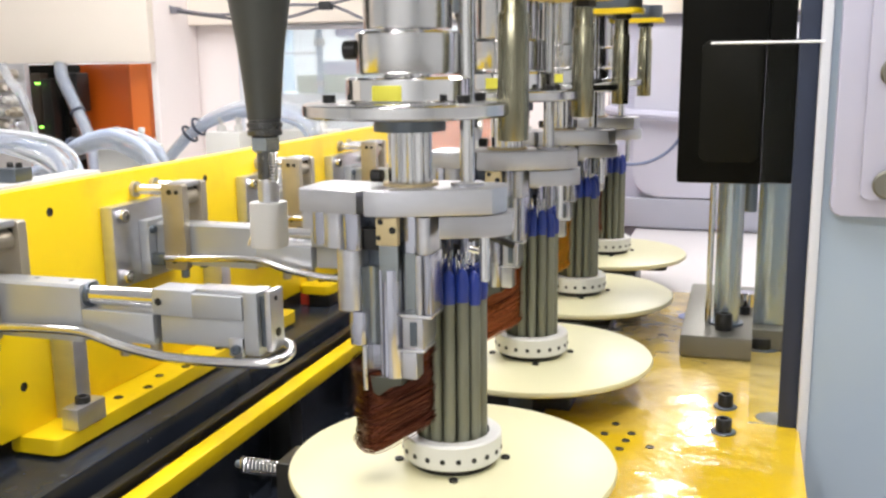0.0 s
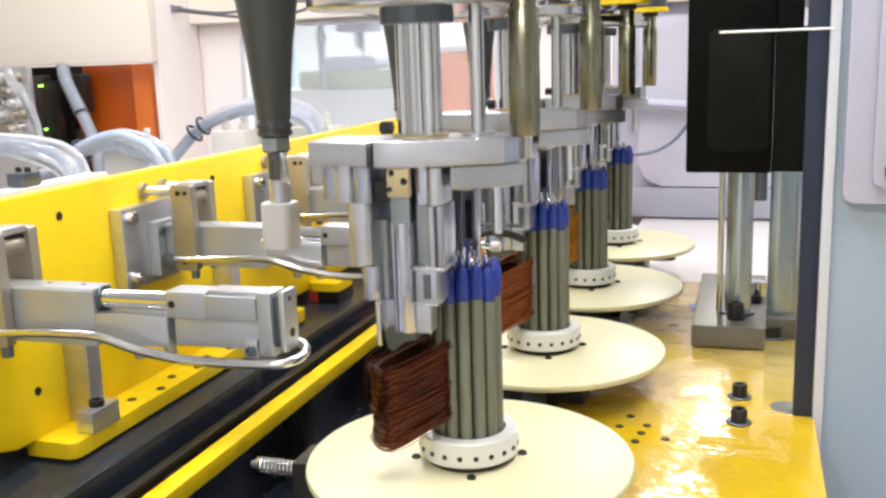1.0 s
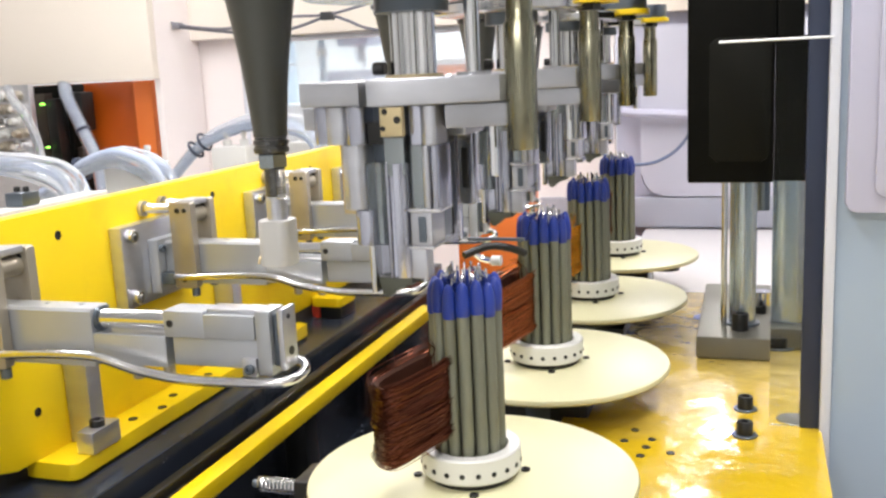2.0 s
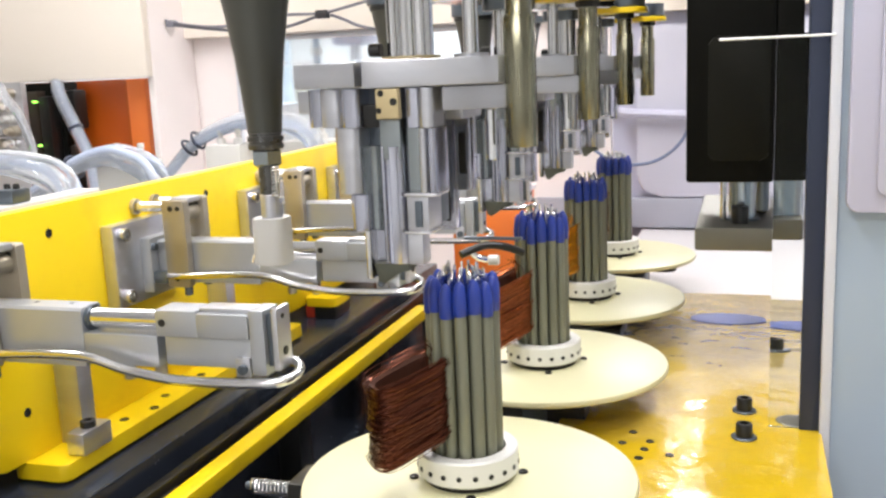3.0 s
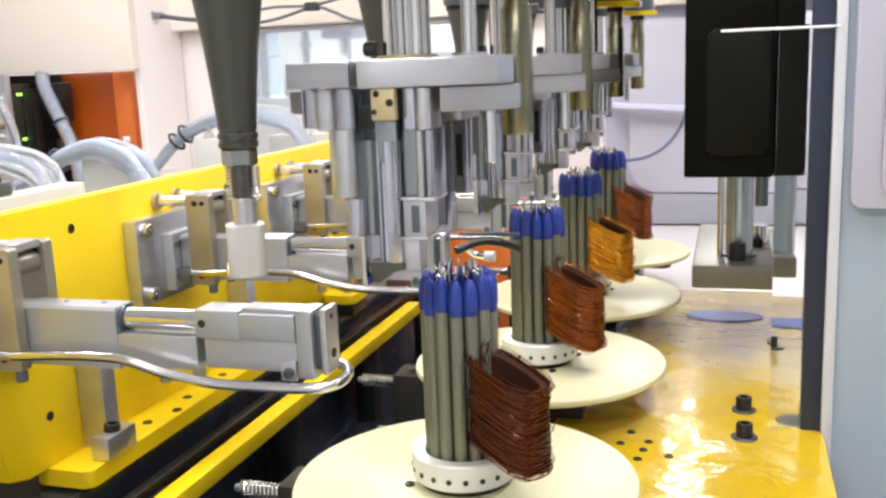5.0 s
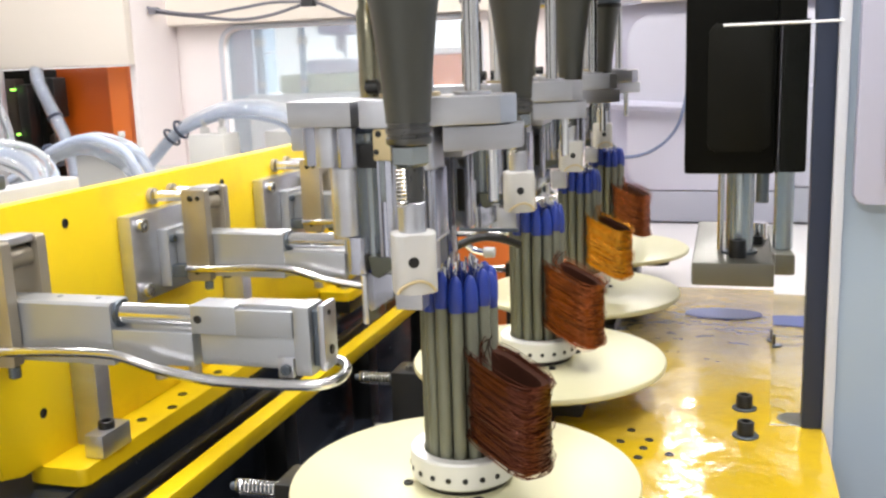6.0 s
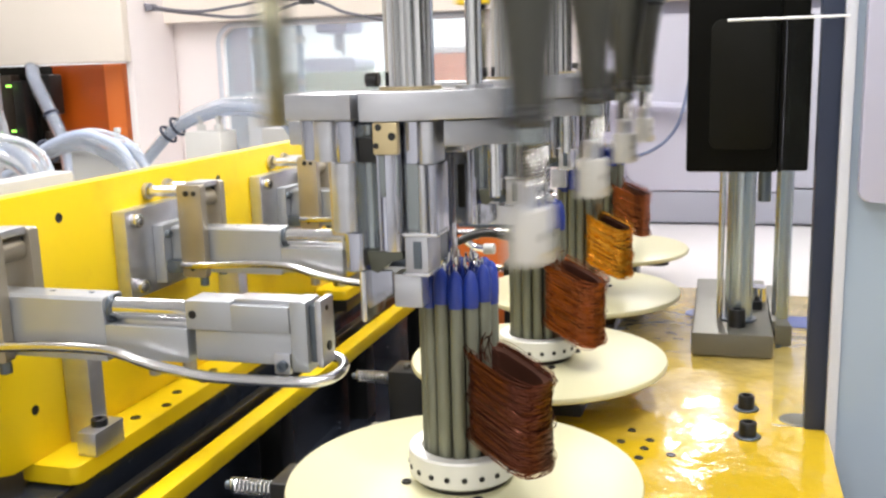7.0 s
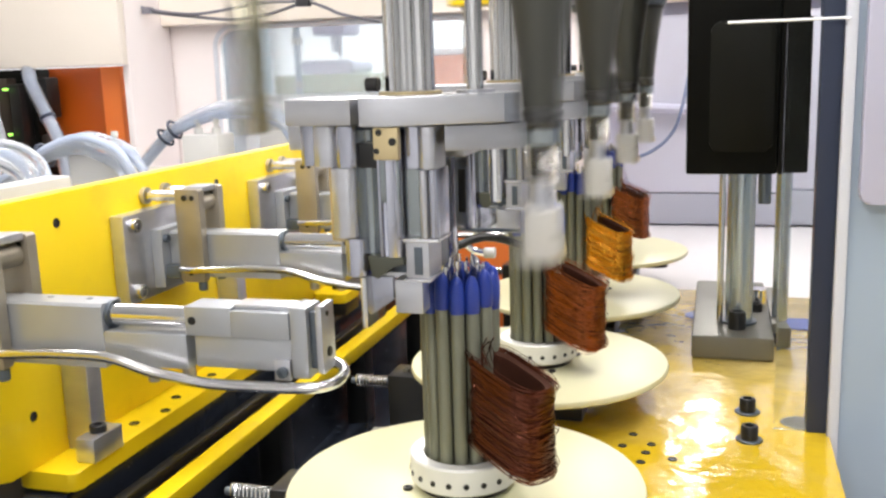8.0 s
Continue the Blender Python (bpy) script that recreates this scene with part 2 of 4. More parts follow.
def tube(bm, points, r, seg=10, closed=False):
    pts = [Vector(p) for p in points]
    rings, n = [], len(pts)
    side = None
    for i, p in enumerate(pts):
        ahead = (pts[(i + 1) % n] - pts[i - 1]) if closed else (pts[min(n - 1, i + 1)] - pts[max(0, i - 1)])
        ahead.normalize()
        if side is None:
            side = ahead.orthogonal().normalized()
        side = (side - ahead * side.dot(ahead)).normalized()
        up = ahead.cross(side)
        rings.append([bm.verts.new(p + r * (side * math.cos(2 * math.pi * k / seg) + up * math.sin(2 * math.pi * k / seg))) for k in range(seg)])
    pairs = list(zip(rings[:-1], rings[1:])) + ([(rings[-1], rings[0])] if closed else [])
    for a, b in pairs:
        for k in range(seg):
            bm.faces.new((a[k], a[(k + 1) % seg], b[(k + 1) % seg], b[k]))
    if not closed:
        bm.faces.new(rings[0][::-1])
        bm.faces.new(rings[-1])
    return bm


def prism(bm, outline, z0, z1, m=None, bevel=0.0):
    """Extrude a closed outline of (x, y) from z0 to z1."""
    low = [bm.verts.new((m @ Vector((x, y, z0))) if m else (x, y, z0)) for x, y in outline]
    top = [bm.verts.new((m @ Vector((x, y, z1))) if m else (x, y, z1)) for x, y in outline]
    faces = [bm.faces.new(low[::-1]), bm.faces.new(top)]
    n = len(outline)
    for k in range(n):
        faces.append(bm.faces.new((low[k], low[(k + 1) % n], top[(k + 1) % n], top[k])))
    if bevel:
        edges = list({e for f in faces[:2] for e in f.edges})
        bmesh.ops.bevel(bm, geom=edges, offset=bevel, segments=2, affect="EDGES", profile=0.6)
    return bm


def rounded(x0, x1, y0, y1, r, seg=6):
    out = []
    for cx, cy, a0 in ((x1 - r, y1 - r, 0), (x0 + r, y1 - r, 90), (x0 + r, y0 + r, 180), (x1 - r, y0 + r, 270)):
        for k in range(seg + 1):
            a = radians(a0 + 90 * k / seg)
            out.append((cx + r * math.cos(a), cy + r * math.sin(a)))
    return out


def socket_screw(bm, r, height, m):
    """A socket head cap screw, its head standing up from z = 0."""
    lathe(bm, [(r, 0), (r, height * 0.9), (r * 0.9, height), (r * 0.55, height), (r * 0.5, height * 0.45), (0, height * 0.45)], 16, m)
    return bm


XZ = Matrix.Rotation(radians(90), 4, "X")   # an outline of (x, y) stands up as (x, z); extrusion runs towards -y

# ---- the hall and the machine's enclosure ----
def structure(name, bm, mat, label, category):
    return tagged(part(name, bm, mat), label, category, kind="structure")


def build_hall():
    structure("floor", box(bmesh.new(), -3.2, 3.2, -3.2, 4.2, FLOOR_Z - 0.1, FLOOR_Z, 0), CONCRETE, "grey concrete workshop floor", "floor")
    structure("ceiling", box(bmesh.new(), -3.2, 3.2, -3.2, 4.2, 2.0, 2.1, 0), HALL_WHITE, "white painted workshop ceiling", "ceiling")
    structure("wall_south", box(bmesh.new(), -3.2, 3.2, -3.3, -3.2, FLOOR_Z, 2.0, 0), HALL_WHITE, "plain white workshop wall", "wall")
    structure("wall_north", box(bmesh.new(), -3.2, 3.2, 4.2, 4.3, FLOOR_Z, 2.0, 0), HALL_WHITE, "plain white workshop wall behind the machine", "wall")
    structure("wall_west", box(bmesh.new(), -3.3, -3.2, -3.2, 4.2, FLOOR_Z, 2.0, 0), HALL_WHITE, "plain white workshop wall", "wall")
    structure("wall_east", box(bmesh.new(), 3.2, 3.3, -3.2, 4.2, FLOOR_Z, 2.0, 0), HALL_WHITE, "plain white workshop wall", "wall")
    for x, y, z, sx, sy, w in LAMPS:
        lamp = empty("ceiling_lamp", "assumed slim white lamp with a glowing diffuser overhead, out of view", "lamp", "lamps above the machine")
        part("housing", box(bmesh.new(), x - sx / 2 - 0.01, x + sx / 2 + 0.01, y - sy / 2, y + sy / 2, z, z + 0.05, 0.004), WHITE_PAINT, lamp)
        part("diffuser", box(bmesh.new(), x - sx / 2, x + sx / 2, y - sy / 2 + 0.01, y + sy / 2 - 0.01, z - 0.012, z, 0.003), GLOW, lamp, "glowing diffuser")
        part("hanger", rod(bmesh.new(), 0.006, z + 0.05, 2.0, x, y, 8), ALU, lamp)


def build_glint_lamp():
    x, y, z = GLINT_LAMP
    w = empty("work_lamp", "small upright lamp added on the beige header for the table glint", "lamp")
    part("housing", box(bmesh.new(), x - 0.045, x + 0.045, y, 1.70, z - 0.07, z + 0.07, 0.004), WHITE_PAINT, w)
    part("diffuser", box(bmesh.new(), x - 0.035, x + 0.035, y - 0.008, y, z - 0.06, z + 0.06, 0.002), LAMP_WHITE, w, "glowing diffuser")


def wall_with_window(bm, x0, x1, z0, z1, y0, y1, hole, r):
    """A sheet wall that faces -y with one rounded opening hole = (x0, x1, z0, z1)."""
    outer = [(x0, z0), (x1, z0), (x1, z1), (x0, z1)]
    inner = rounded(hole[0], hole[1], hole[2], hole[3], r, 8)
    per = len(inner) // 4
    # corners of the opening in the order top right, top left, bottom left, bottom right
    corners = [(x1, z1), (x0, z1), (x0, z0), (x1, z0)]
    rings = []
    for y in (y0, y1):
        rings.append(([bm.verts.new((x, y, z)) for x, z in inner], [bm.verts.new((x, y, z)) for x, z in corners]))
    for side, (ins, outs) in enumerate(rings):
        for c in range(4):
            arc = ins[c * per:(c + 1) * per]
            bm.faces.new([outs[c]] + arc)
            nxt = ins[((c + 1) * per) % len(ins)]
            bm.faces.new([outs[c], arc[-1], nxt, outs[(c + 1) % 4]])
    a, b = rings
    for k in range(len(inner)):
        j = (k + 1) % len(inner)
        bm.faces.new((a[0][k], a[0][j], b[0][j], b[0][k]))
    for k in range(4):
        j = (k + 1) % 4
        bm.faces.new((a[1][k], a[1][j], b[1][j], b[1][k]))
    return bm


def build_enclosure():
    y = 1.75
    structure("wall_enclosure_back", wall_with_window(bmesh.new(), -1.3365, -0.10, -0.95, 0.62, y, y + 0.03, (-1.17, -0.42, 0.06, 0.460), 0.05), WHITE_PAINT,
              "white painted sheet metal back wall of the enclosure with a rounded window", "wall")
    structure("wall_enclosure_side", box(bmesh.new(), -0.096, 1.6, y + 0.004, y + 0.034, -0.95, 0.62, 0.002), LAVENDER, "pale lavender sheet metal wall", "wall")
    tagged(part("wall_cover", prism(bmesh.new(), rounded(-0.03, 0.62, 0.012, 0.445, 0.06), -(y - 0.0005), -(y - 0.03), XZ, 0.008), PALE_PANEL), "pale rounded cover panel raised on the rear wall", "cover panel", kind="structure")
    structure("trim_header", box(bmesh.new(), -1.34, 1.6, y - 0.05, y - 0.004, 0.476, 0.80, 0.006), BEIGE, "beige painted header above the windows", "trim")
    frame_bm = tube(bmesh.new(), [(x, y - 0.002, z) for x, z in rounded(-1.178, -0.412, 0.052, 0.468, 0.055, 6)], 0.0065, 8, True)
    structure("trim_window_seal", frame_bm, STRIP, "pale rubber seal round the rear window", "trim")
    pane = structure("window_1", box(bmesh.new(), -1.175, -0.415, y + 0.012, y + 0.018, 0.055, 0.465, 0), BACK_GLASS, "clear glass pane in the enclosure's rear window", "window")
    pane.visible_shadow = False
    # the lower shelf beyond the table and its skirting
    structure("shelf_back", box(bmesh.new(), -0.02, 1.3, 1.0, y - 0.01, -0.12, -0.075, 0.004), SHELF, "white painted rear base plate", "base plate")
    structure("trim_skirting", box(bmesh.new(), -0.3, 1.3, y - 0.03, y - 0.008, -0.07, 0.008, 0.004), SKIRT, "grey skirting along the rear wall", "trim")
    # cabinet on the far side of the yellow plate
    structure("wall_cabinet_header", box(bmesh.new(), -2.6, -1.3165, 1.50, 1.53, 0.3715, 0.95, 0.006), BEIGE, "beige sheet metal cover above the orange panel", "cover")
    structure("wall_cabinet_side", box(bmesh.new(), -1.3365, -1.3165, 1.5305, 1.745, -0.95, 0.95, 0.002), WHITE_PAINT, "white painted cabinet side", "wall")
    panel = empty("orange_screen", "orange acrylic screen with a lighter edge strip", "screen")
    part("sheet", box(bmesh.new(), -2.6, -1.38, 1.60, 1.61, -0.9, 0.369, 0.002), ORANGE, panel)
    part("edge_strip", box(bmesh.new(), -1.44, -1.380, 1.575, 1.5995, -0.9, 0.369, 0.002), ORANGE_EDGE, panel, "lighter orange edge strip")
    structure("wall_enclosure_left", box(bmesh.new(), -2.64, -2.6, -0.6, 1.76, -0.95, 0.95, 0.005), BEIGE, "beige sheet metal wall", "wall")


def build_behind_window():
    m = empty("assembly_machine", "pale grey machine with a green-grey bed behind the window", "machine")
    part("bed", box(bmesh.new(), -1.27, -0.90, 2.3, 2.7, 0.262, 0.326, 0.01), GREEN_GREY, m, "green-grey painted bed")
    part("column", box(bmesh.new(), -1.55, -1.42, 2.35, 2.6, -0.9, 0.75, 0.01), BLUE_GREY, m)
    part("base", box(bmesh.new(), -1.40, -0.3, 2.31, 2.75, -0.9, 0.262, 0.01), PALE_BLUE, m)
    part("hood", prism(bmesh.new(), rounded(-1.165, -0.98, 0.327, 0.372, 0.018), -2.5, -2.3, XZ), LAVENDER, m, "pale hood")
    bm = rod(bmesh.new(), 0.012, 0.40, 0.62, -1.09, 2.42, 14)
    rod(bm, 0.008, 0.38, 0.62, -1.07, 2.42, 12)
    part("spindle", bm, ALU, m)
    part("head", box(bmesh.new(), -1.14, -1.02, 2.34, 2.5, 0.455, 0.66, 0.015), LAVENDER, m)
    rack = empty("equipment_rack", "pale blue equipment rack with thin grey posts behind the window", "rack")
    part("panel", box(bmesh.new(), -1.432, -1.357, 2.285, 2.295, 0.262, 0.62, 0.003), LAVENDER, rack)
    part("shelf", box(bmesh.new(), -1.432, -1.157, 2.285, 2.30, 0.398, 0.404, 0.002), WHITE_PAINT, rack)
    for px0, px1 in ((-1.339, -1.312), (-1.176, -1.157)):
        post = part("post", box(bmesh.new(), px0, px1, 2.27, 2.284, 0.262, 0.66, 0.002), BLUE_GREY, rack)
        part("clamp", rod(bmesh.new(), 0.020, 0.425, 0.449, (px0 + px1) / 2, 2.277, 14), BENCH, post)
        part("clamp", rod(bmesh.new(), 0.016, 0.285, 0.305, (px0 + px1) / 2, 2.277, 14), BENCH, post)
    r = empty("red_cabinet", "orange-red cabinet standing behind the rear window", "cabinet")
    part("body", box(bmesh.new(), -0.735, -0.52, 2.15, 2.28, -0.9, 0.375, 0.008), ORANGE_EDGE, r)
    part("lid", box(bmesh.new(), -0.745, -0.51, 2.14, 2.29, 0.375, 0.395, 0.004), WHITE_PAINT, r, "white lid")


def build_base():
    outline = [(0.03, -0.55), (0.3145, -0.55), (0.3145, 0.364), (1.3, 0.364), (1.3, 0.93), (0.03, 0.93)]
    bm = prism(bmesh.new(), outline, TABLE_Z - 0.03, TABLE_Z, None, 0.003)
    structure("table_plate", bm, TABLE_YELLOW, "yellow painted machine table with glossy film and pale painted-in glare", "table")
    structure("base_void", box(bmesh.new(), -0.9, 0.03, -0.55, 1.7, -0.34, -0.28, 0.003), VOID, "dark oily machine bed below the turntables", "machine bed")
    structure("base_body", box(bmesh.new(), -0.9, 1.3, -0.55, 1.7, -0.95, -0.345, 0.01), BEIGE, "beige machine base", "base")
    holes = [(0.1097, 0.222), (0.1387, 0.231), (0.1347, 0.2084), (0.1312, 0.1839), (0.1616, 0.1974), (0.118, 0.255)]
    for k, (x, y) in enumerate(holes):
        h = lathe(bmesh.new(), [(0, 0.0005), (0.0034, 0.0005), (0.0042, 0.0009), (0.0047, 0.0)], 14, pose(x, y, TABLE_Z))
        tagged(part("table_hole", h, BLACK), "dark tapped hole in the yellow table", "hole", "holes in the table", "structure")
    for x, y, r in ((0.2366, 0.3445, 0.0088), (0.2364, 0.262, 0.0088), (0.2835, 0.6208, 0.008)):
        screw = empty("table_screw", "black socket head screw with a washer in the yellow table", "screw", "screws in the table")
        part("washer", rod(bmesh.new(), r * 1.55, TABLE_Z, TABLE_Z + 0.0025, x, y, 20), DARK_STEEL, screw)
        part("head", socket_screw(bmesh.new(), r, 0.0145, pose(x, y, TABLE_Z + 0.0025)), BLACK, screw)
    # Flat blue ovals paint bluish reflections in the table's film.
    for x, y, rx, ry in ((0.212, 0.757, 0.058, 0.032), (0.325, 0.757, 0.04, 0.032)):
        pad = lathe(bmesh.new(), [(0, 0.0015), (0.98, 0.0015), (1.0, 0.0)], 36, pose(x, y, TABLE_Z) @ Matrix.Diagonal((rx, ry, 1, 1)))
        tagged(part("blue_pad", pad, BLUE_REFLECTION), "flat blue oval painting a reflection on the yellow table", "pad", "pads on the table")
    bm = lathe(bmesh.new(), [(0, 0.001), (0.02, 0.001), (0.021, 0.0)], 30, pose(0.292, 0.325, TABLE_Z))
    tagged(part("table_plug", bm, GREY_STEEL), "grey steel plug set flush in the table", "plug")


# ---- turntables ----
def build_turntable():
    t = empty("turntable", "cream nylon turntable with a ring of grey rods tipped in blue", "turntable", "turntables in a row")
    part("plate", lathe(bmesh.new(), [(0, -0.008), (0.147, -0.008), (0.1495, -0.006), (0.15, -0.003), (0.149, -0.0005), (0.148, 0), (0, 0)], 96), CREAM, t, "round cream nylon plate")
    part("neck", lathe(bmesh.new(), [(0, 0), (0.0385, 0.0), (0.0395, 0.0055), (0, 0.0055)], 48), BLACK, t, "black neck under the ring")
    bm = lathe(bmesh.new(), [(0.030, 0.006), (0.0435, 0.006), (0.0452, 0.008), (0.0452, 0.028), (0.0440, 0.0295), (0.034, 0.0295), (0.033, 0.024), (0, 0.024)], 64)
    ring = part("ring", bm, RING, t, "white satin metal ring with a row of dark holes")
    for k in range(20):
        a = 2 * math.pi * k / 20 + 0.1
        m = Matrix.Rotation(a, 4, "Z") @ Matrix.Translation((0.0452, 0, 0.0155)) @ Matrix.Rotation(radians(90), 4, "Y")
        part("hole", lathe(bmesh.new(), [(0, 0.0002), (0.0019, 0.0002), (0.0023, 0.0006), (0.0026, -0.0005)], 10, m), BLACK, ring)
    for k in range(8):
        a = 2 * math.pi * (k + 0.4) / 8
        m = pose(0.049 * math.cos(a), 0.049 * math.sin(a), 0)
        if k % 2 == 0:
            part("screw", socket_screw(bmesh.new(), 0.0042, 0.0022, m), BLACK, t)
    n = 14
    for k in range(n):
        a = 2 * math.pi * k / n
        x, y = 0.0272 * math.cos(a), 0.0272 * math.sin(a)
        top = 0.155 + 0.0025 * math.sin(k * 2.3)
        r = part("rod", lathe(bmesh.new(), [(0, 0.02), (0.0056, 0.02), (0.0056, top - 0.001), (0.0052, top), (0, top)], 14, pose(x, y, 0)), ROD, t)
        cap = lathe(bmesh.new(), [(0.0057, top - 0.001), (0.0063, top), (0.0064, top + 0.011), (0.0060, top + 0.017), (0.0050, top + 0.0225), (0.0034, top + 0.0265), (0.0014, top + 0.0285), (0, top + 0.029)], 14, pose(x, y, 0))
        part("cap", cap, BLUE, r, "tapered blue cap")
        c, s = math.cos(a), math.sin(a)
        pts = [(0.0205 * c, 0.0205 * s, 0.03), (0.0205 * c, 0.0205 * s, top + 0.019), (0.0185 * c, 0.0185 * s, top + 0.028), (0.0155 * c, 0.0155 * s, top + 0.0300),
               (0.013 * c, 0.013 * s, top + 0.026), (0.0125 * c, 0.0125 * s, 0.03)]
        part("wire_guide", tube(bmesh.new(), smooth_path(pts, 4), 0.0010, 6), CHROME, t, "bent bright wire guide")
    # Black cylinder added so that the gaps between the rods look shaded.
    part("core", rod(bmesh.new(), 0.0165, 0.02, 0.150, 0, 0, 24), BLACK, t, "black cylinder added to darken the gaps between the rods")
    return t


def build_hub():
    h = empty("turntable_hub", "black bearing hub under a turntable with a bolted flange", "hub", "hubs under the turntables")
    part("bearing", lathe(bmesh.new(), [(0, -0.28), (0.062, -0.28), (0.062, -0.035), (0.055, -0.03), (0.055, -0.0095), (0, -0.0095)], 40), DARK_STEEL, h)
    part("pillar", box(bmesh.new(), -0.085, 0.06, -0.06, 0.065, -0.285, -0.036, 0.004), BLACK, h)
    part("ear", prism(bmesh.new(), rounded(0.04, 0.115, -0.022, 0.022, 0.02), -0.030, -0.018), BLACK, h, "black flange ear")
    part("screw", socket_screw(bmesh.new(), 0.006, 0.006, pose(0.085, 0.0, -0.018)), GREY_STEEL, h)
    return h


def build_coil(mat, seed, label):
    """A flattened coil lying against the rods, its turns loose and crossing, its far end hanging lower."""
    rnd = random.Random(seed)
    seg = 30
    centre, half_len, half_wid = 0.0570, 0.0325, 0.0190

    def outline(grow, a):
        ca, sa = math.cos(a), math.sin(a)
        return (half_len + grow) * math.copysign(abs(ca) ** 0.5, ca), (half_wid + grow) * math.copysign(abs(sa) ** 0.62, sa)

    def turn_of_wire(z, grow, tilt, sway, phase):
        pts = []
        for q in range(seg):
            a = 2 * math.pi * q / seg
            u, v = outline(grow + 0.0006 * math.sin(3 * a + phase), a)
            pts.append((centre + u, v, z - u * 0.30 + tilt * math.sin(a + phase) + sway * math.sin(2 * a + 2 * phase)))
        return pts

    bm = bmesh.new()
    for layer in range(3):
        for k in range(72):
            z = 0.041 + 0.070 * (k + rnd.uniform(-0.4, 0.4)) / 72
            grow = layer * 0.0008 + rnd.uniform(-0.0007, 0.0007)
            near_end = min(z - 0.041, 0.111 - z)
            tilt = rnd.uniform(-1, 1) * min(0.010, 0.003 + near_end * 0.25)
            tube(bm, turn_of_wire(z, grow, tilt, rnd.uniform(-0.0015, 0.0015), rnd.uniform(0, 6.28)), 0.00042, 3, True)
    coil = empty("wire_coil", label, "coil", "coils on the turntables")
    part("winding", bm, mat, coil)["kind"] = "stuff"
    bm = bmesh.new()
    for k in range(16):
        z = rnd.choice((0.106, 0.110, 0.112, 0.075, 0.045, 0.043)) + rnd.uniform(-0.002, 0.002)
        tube(bm, turn_of_wire(z, rnd.uniform(0.0024, 0.0052), rnd.uniform(-0.006, 0.006), rnd.uniform(-0.002, 0.002), rnd.uniform(0, 6.28)), 0.00038, 3, True)
    part("loose_wire", bm, mat, coil, "loose turns of thin wire standing off the coil")["kind"] = "stuff"
    # Closed inner wall whose dark colour stands for shade in the opening.
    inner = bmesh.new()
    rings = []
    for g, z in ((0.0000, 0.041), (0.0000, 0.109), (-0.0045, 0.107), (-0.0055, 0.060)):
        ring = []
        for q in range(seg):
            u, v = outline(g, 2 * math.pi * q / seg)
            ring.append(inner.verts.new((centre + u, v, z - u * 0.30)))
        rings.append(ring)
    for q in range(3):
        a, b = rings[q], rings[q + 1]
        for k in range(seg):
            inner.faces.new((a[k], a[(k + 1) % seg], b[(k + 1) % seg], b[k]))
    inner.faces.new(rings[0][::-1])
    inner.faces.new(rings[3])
    part("inner_layer", inner, COPPER_INNER_SHADE, coil, "inner wall of the coil, coloured dark for the shade inside")
    bm = bmesh.new()
    for k in range(7):
        y = rnd.uniform(-0.012, 0.012)
        pts = [(0.035 + rnd.uniform(-0.004, 0.01), y, 0.112), (0.033, y + rnd.uniform(-0.004, 0.004), 0.124), (0.036 + rnd.uniform(-0.004, 0.010), y + rnd.uniform(-0.006, 0.006), 0.131 + rnd.uniform(0, 0.006))]
        tube(bm, smooth_path(pts, 4), 0.0004, 4)
    part("lead_wire", bm, mat, coil)["kind"] = "stuff"
    return coil


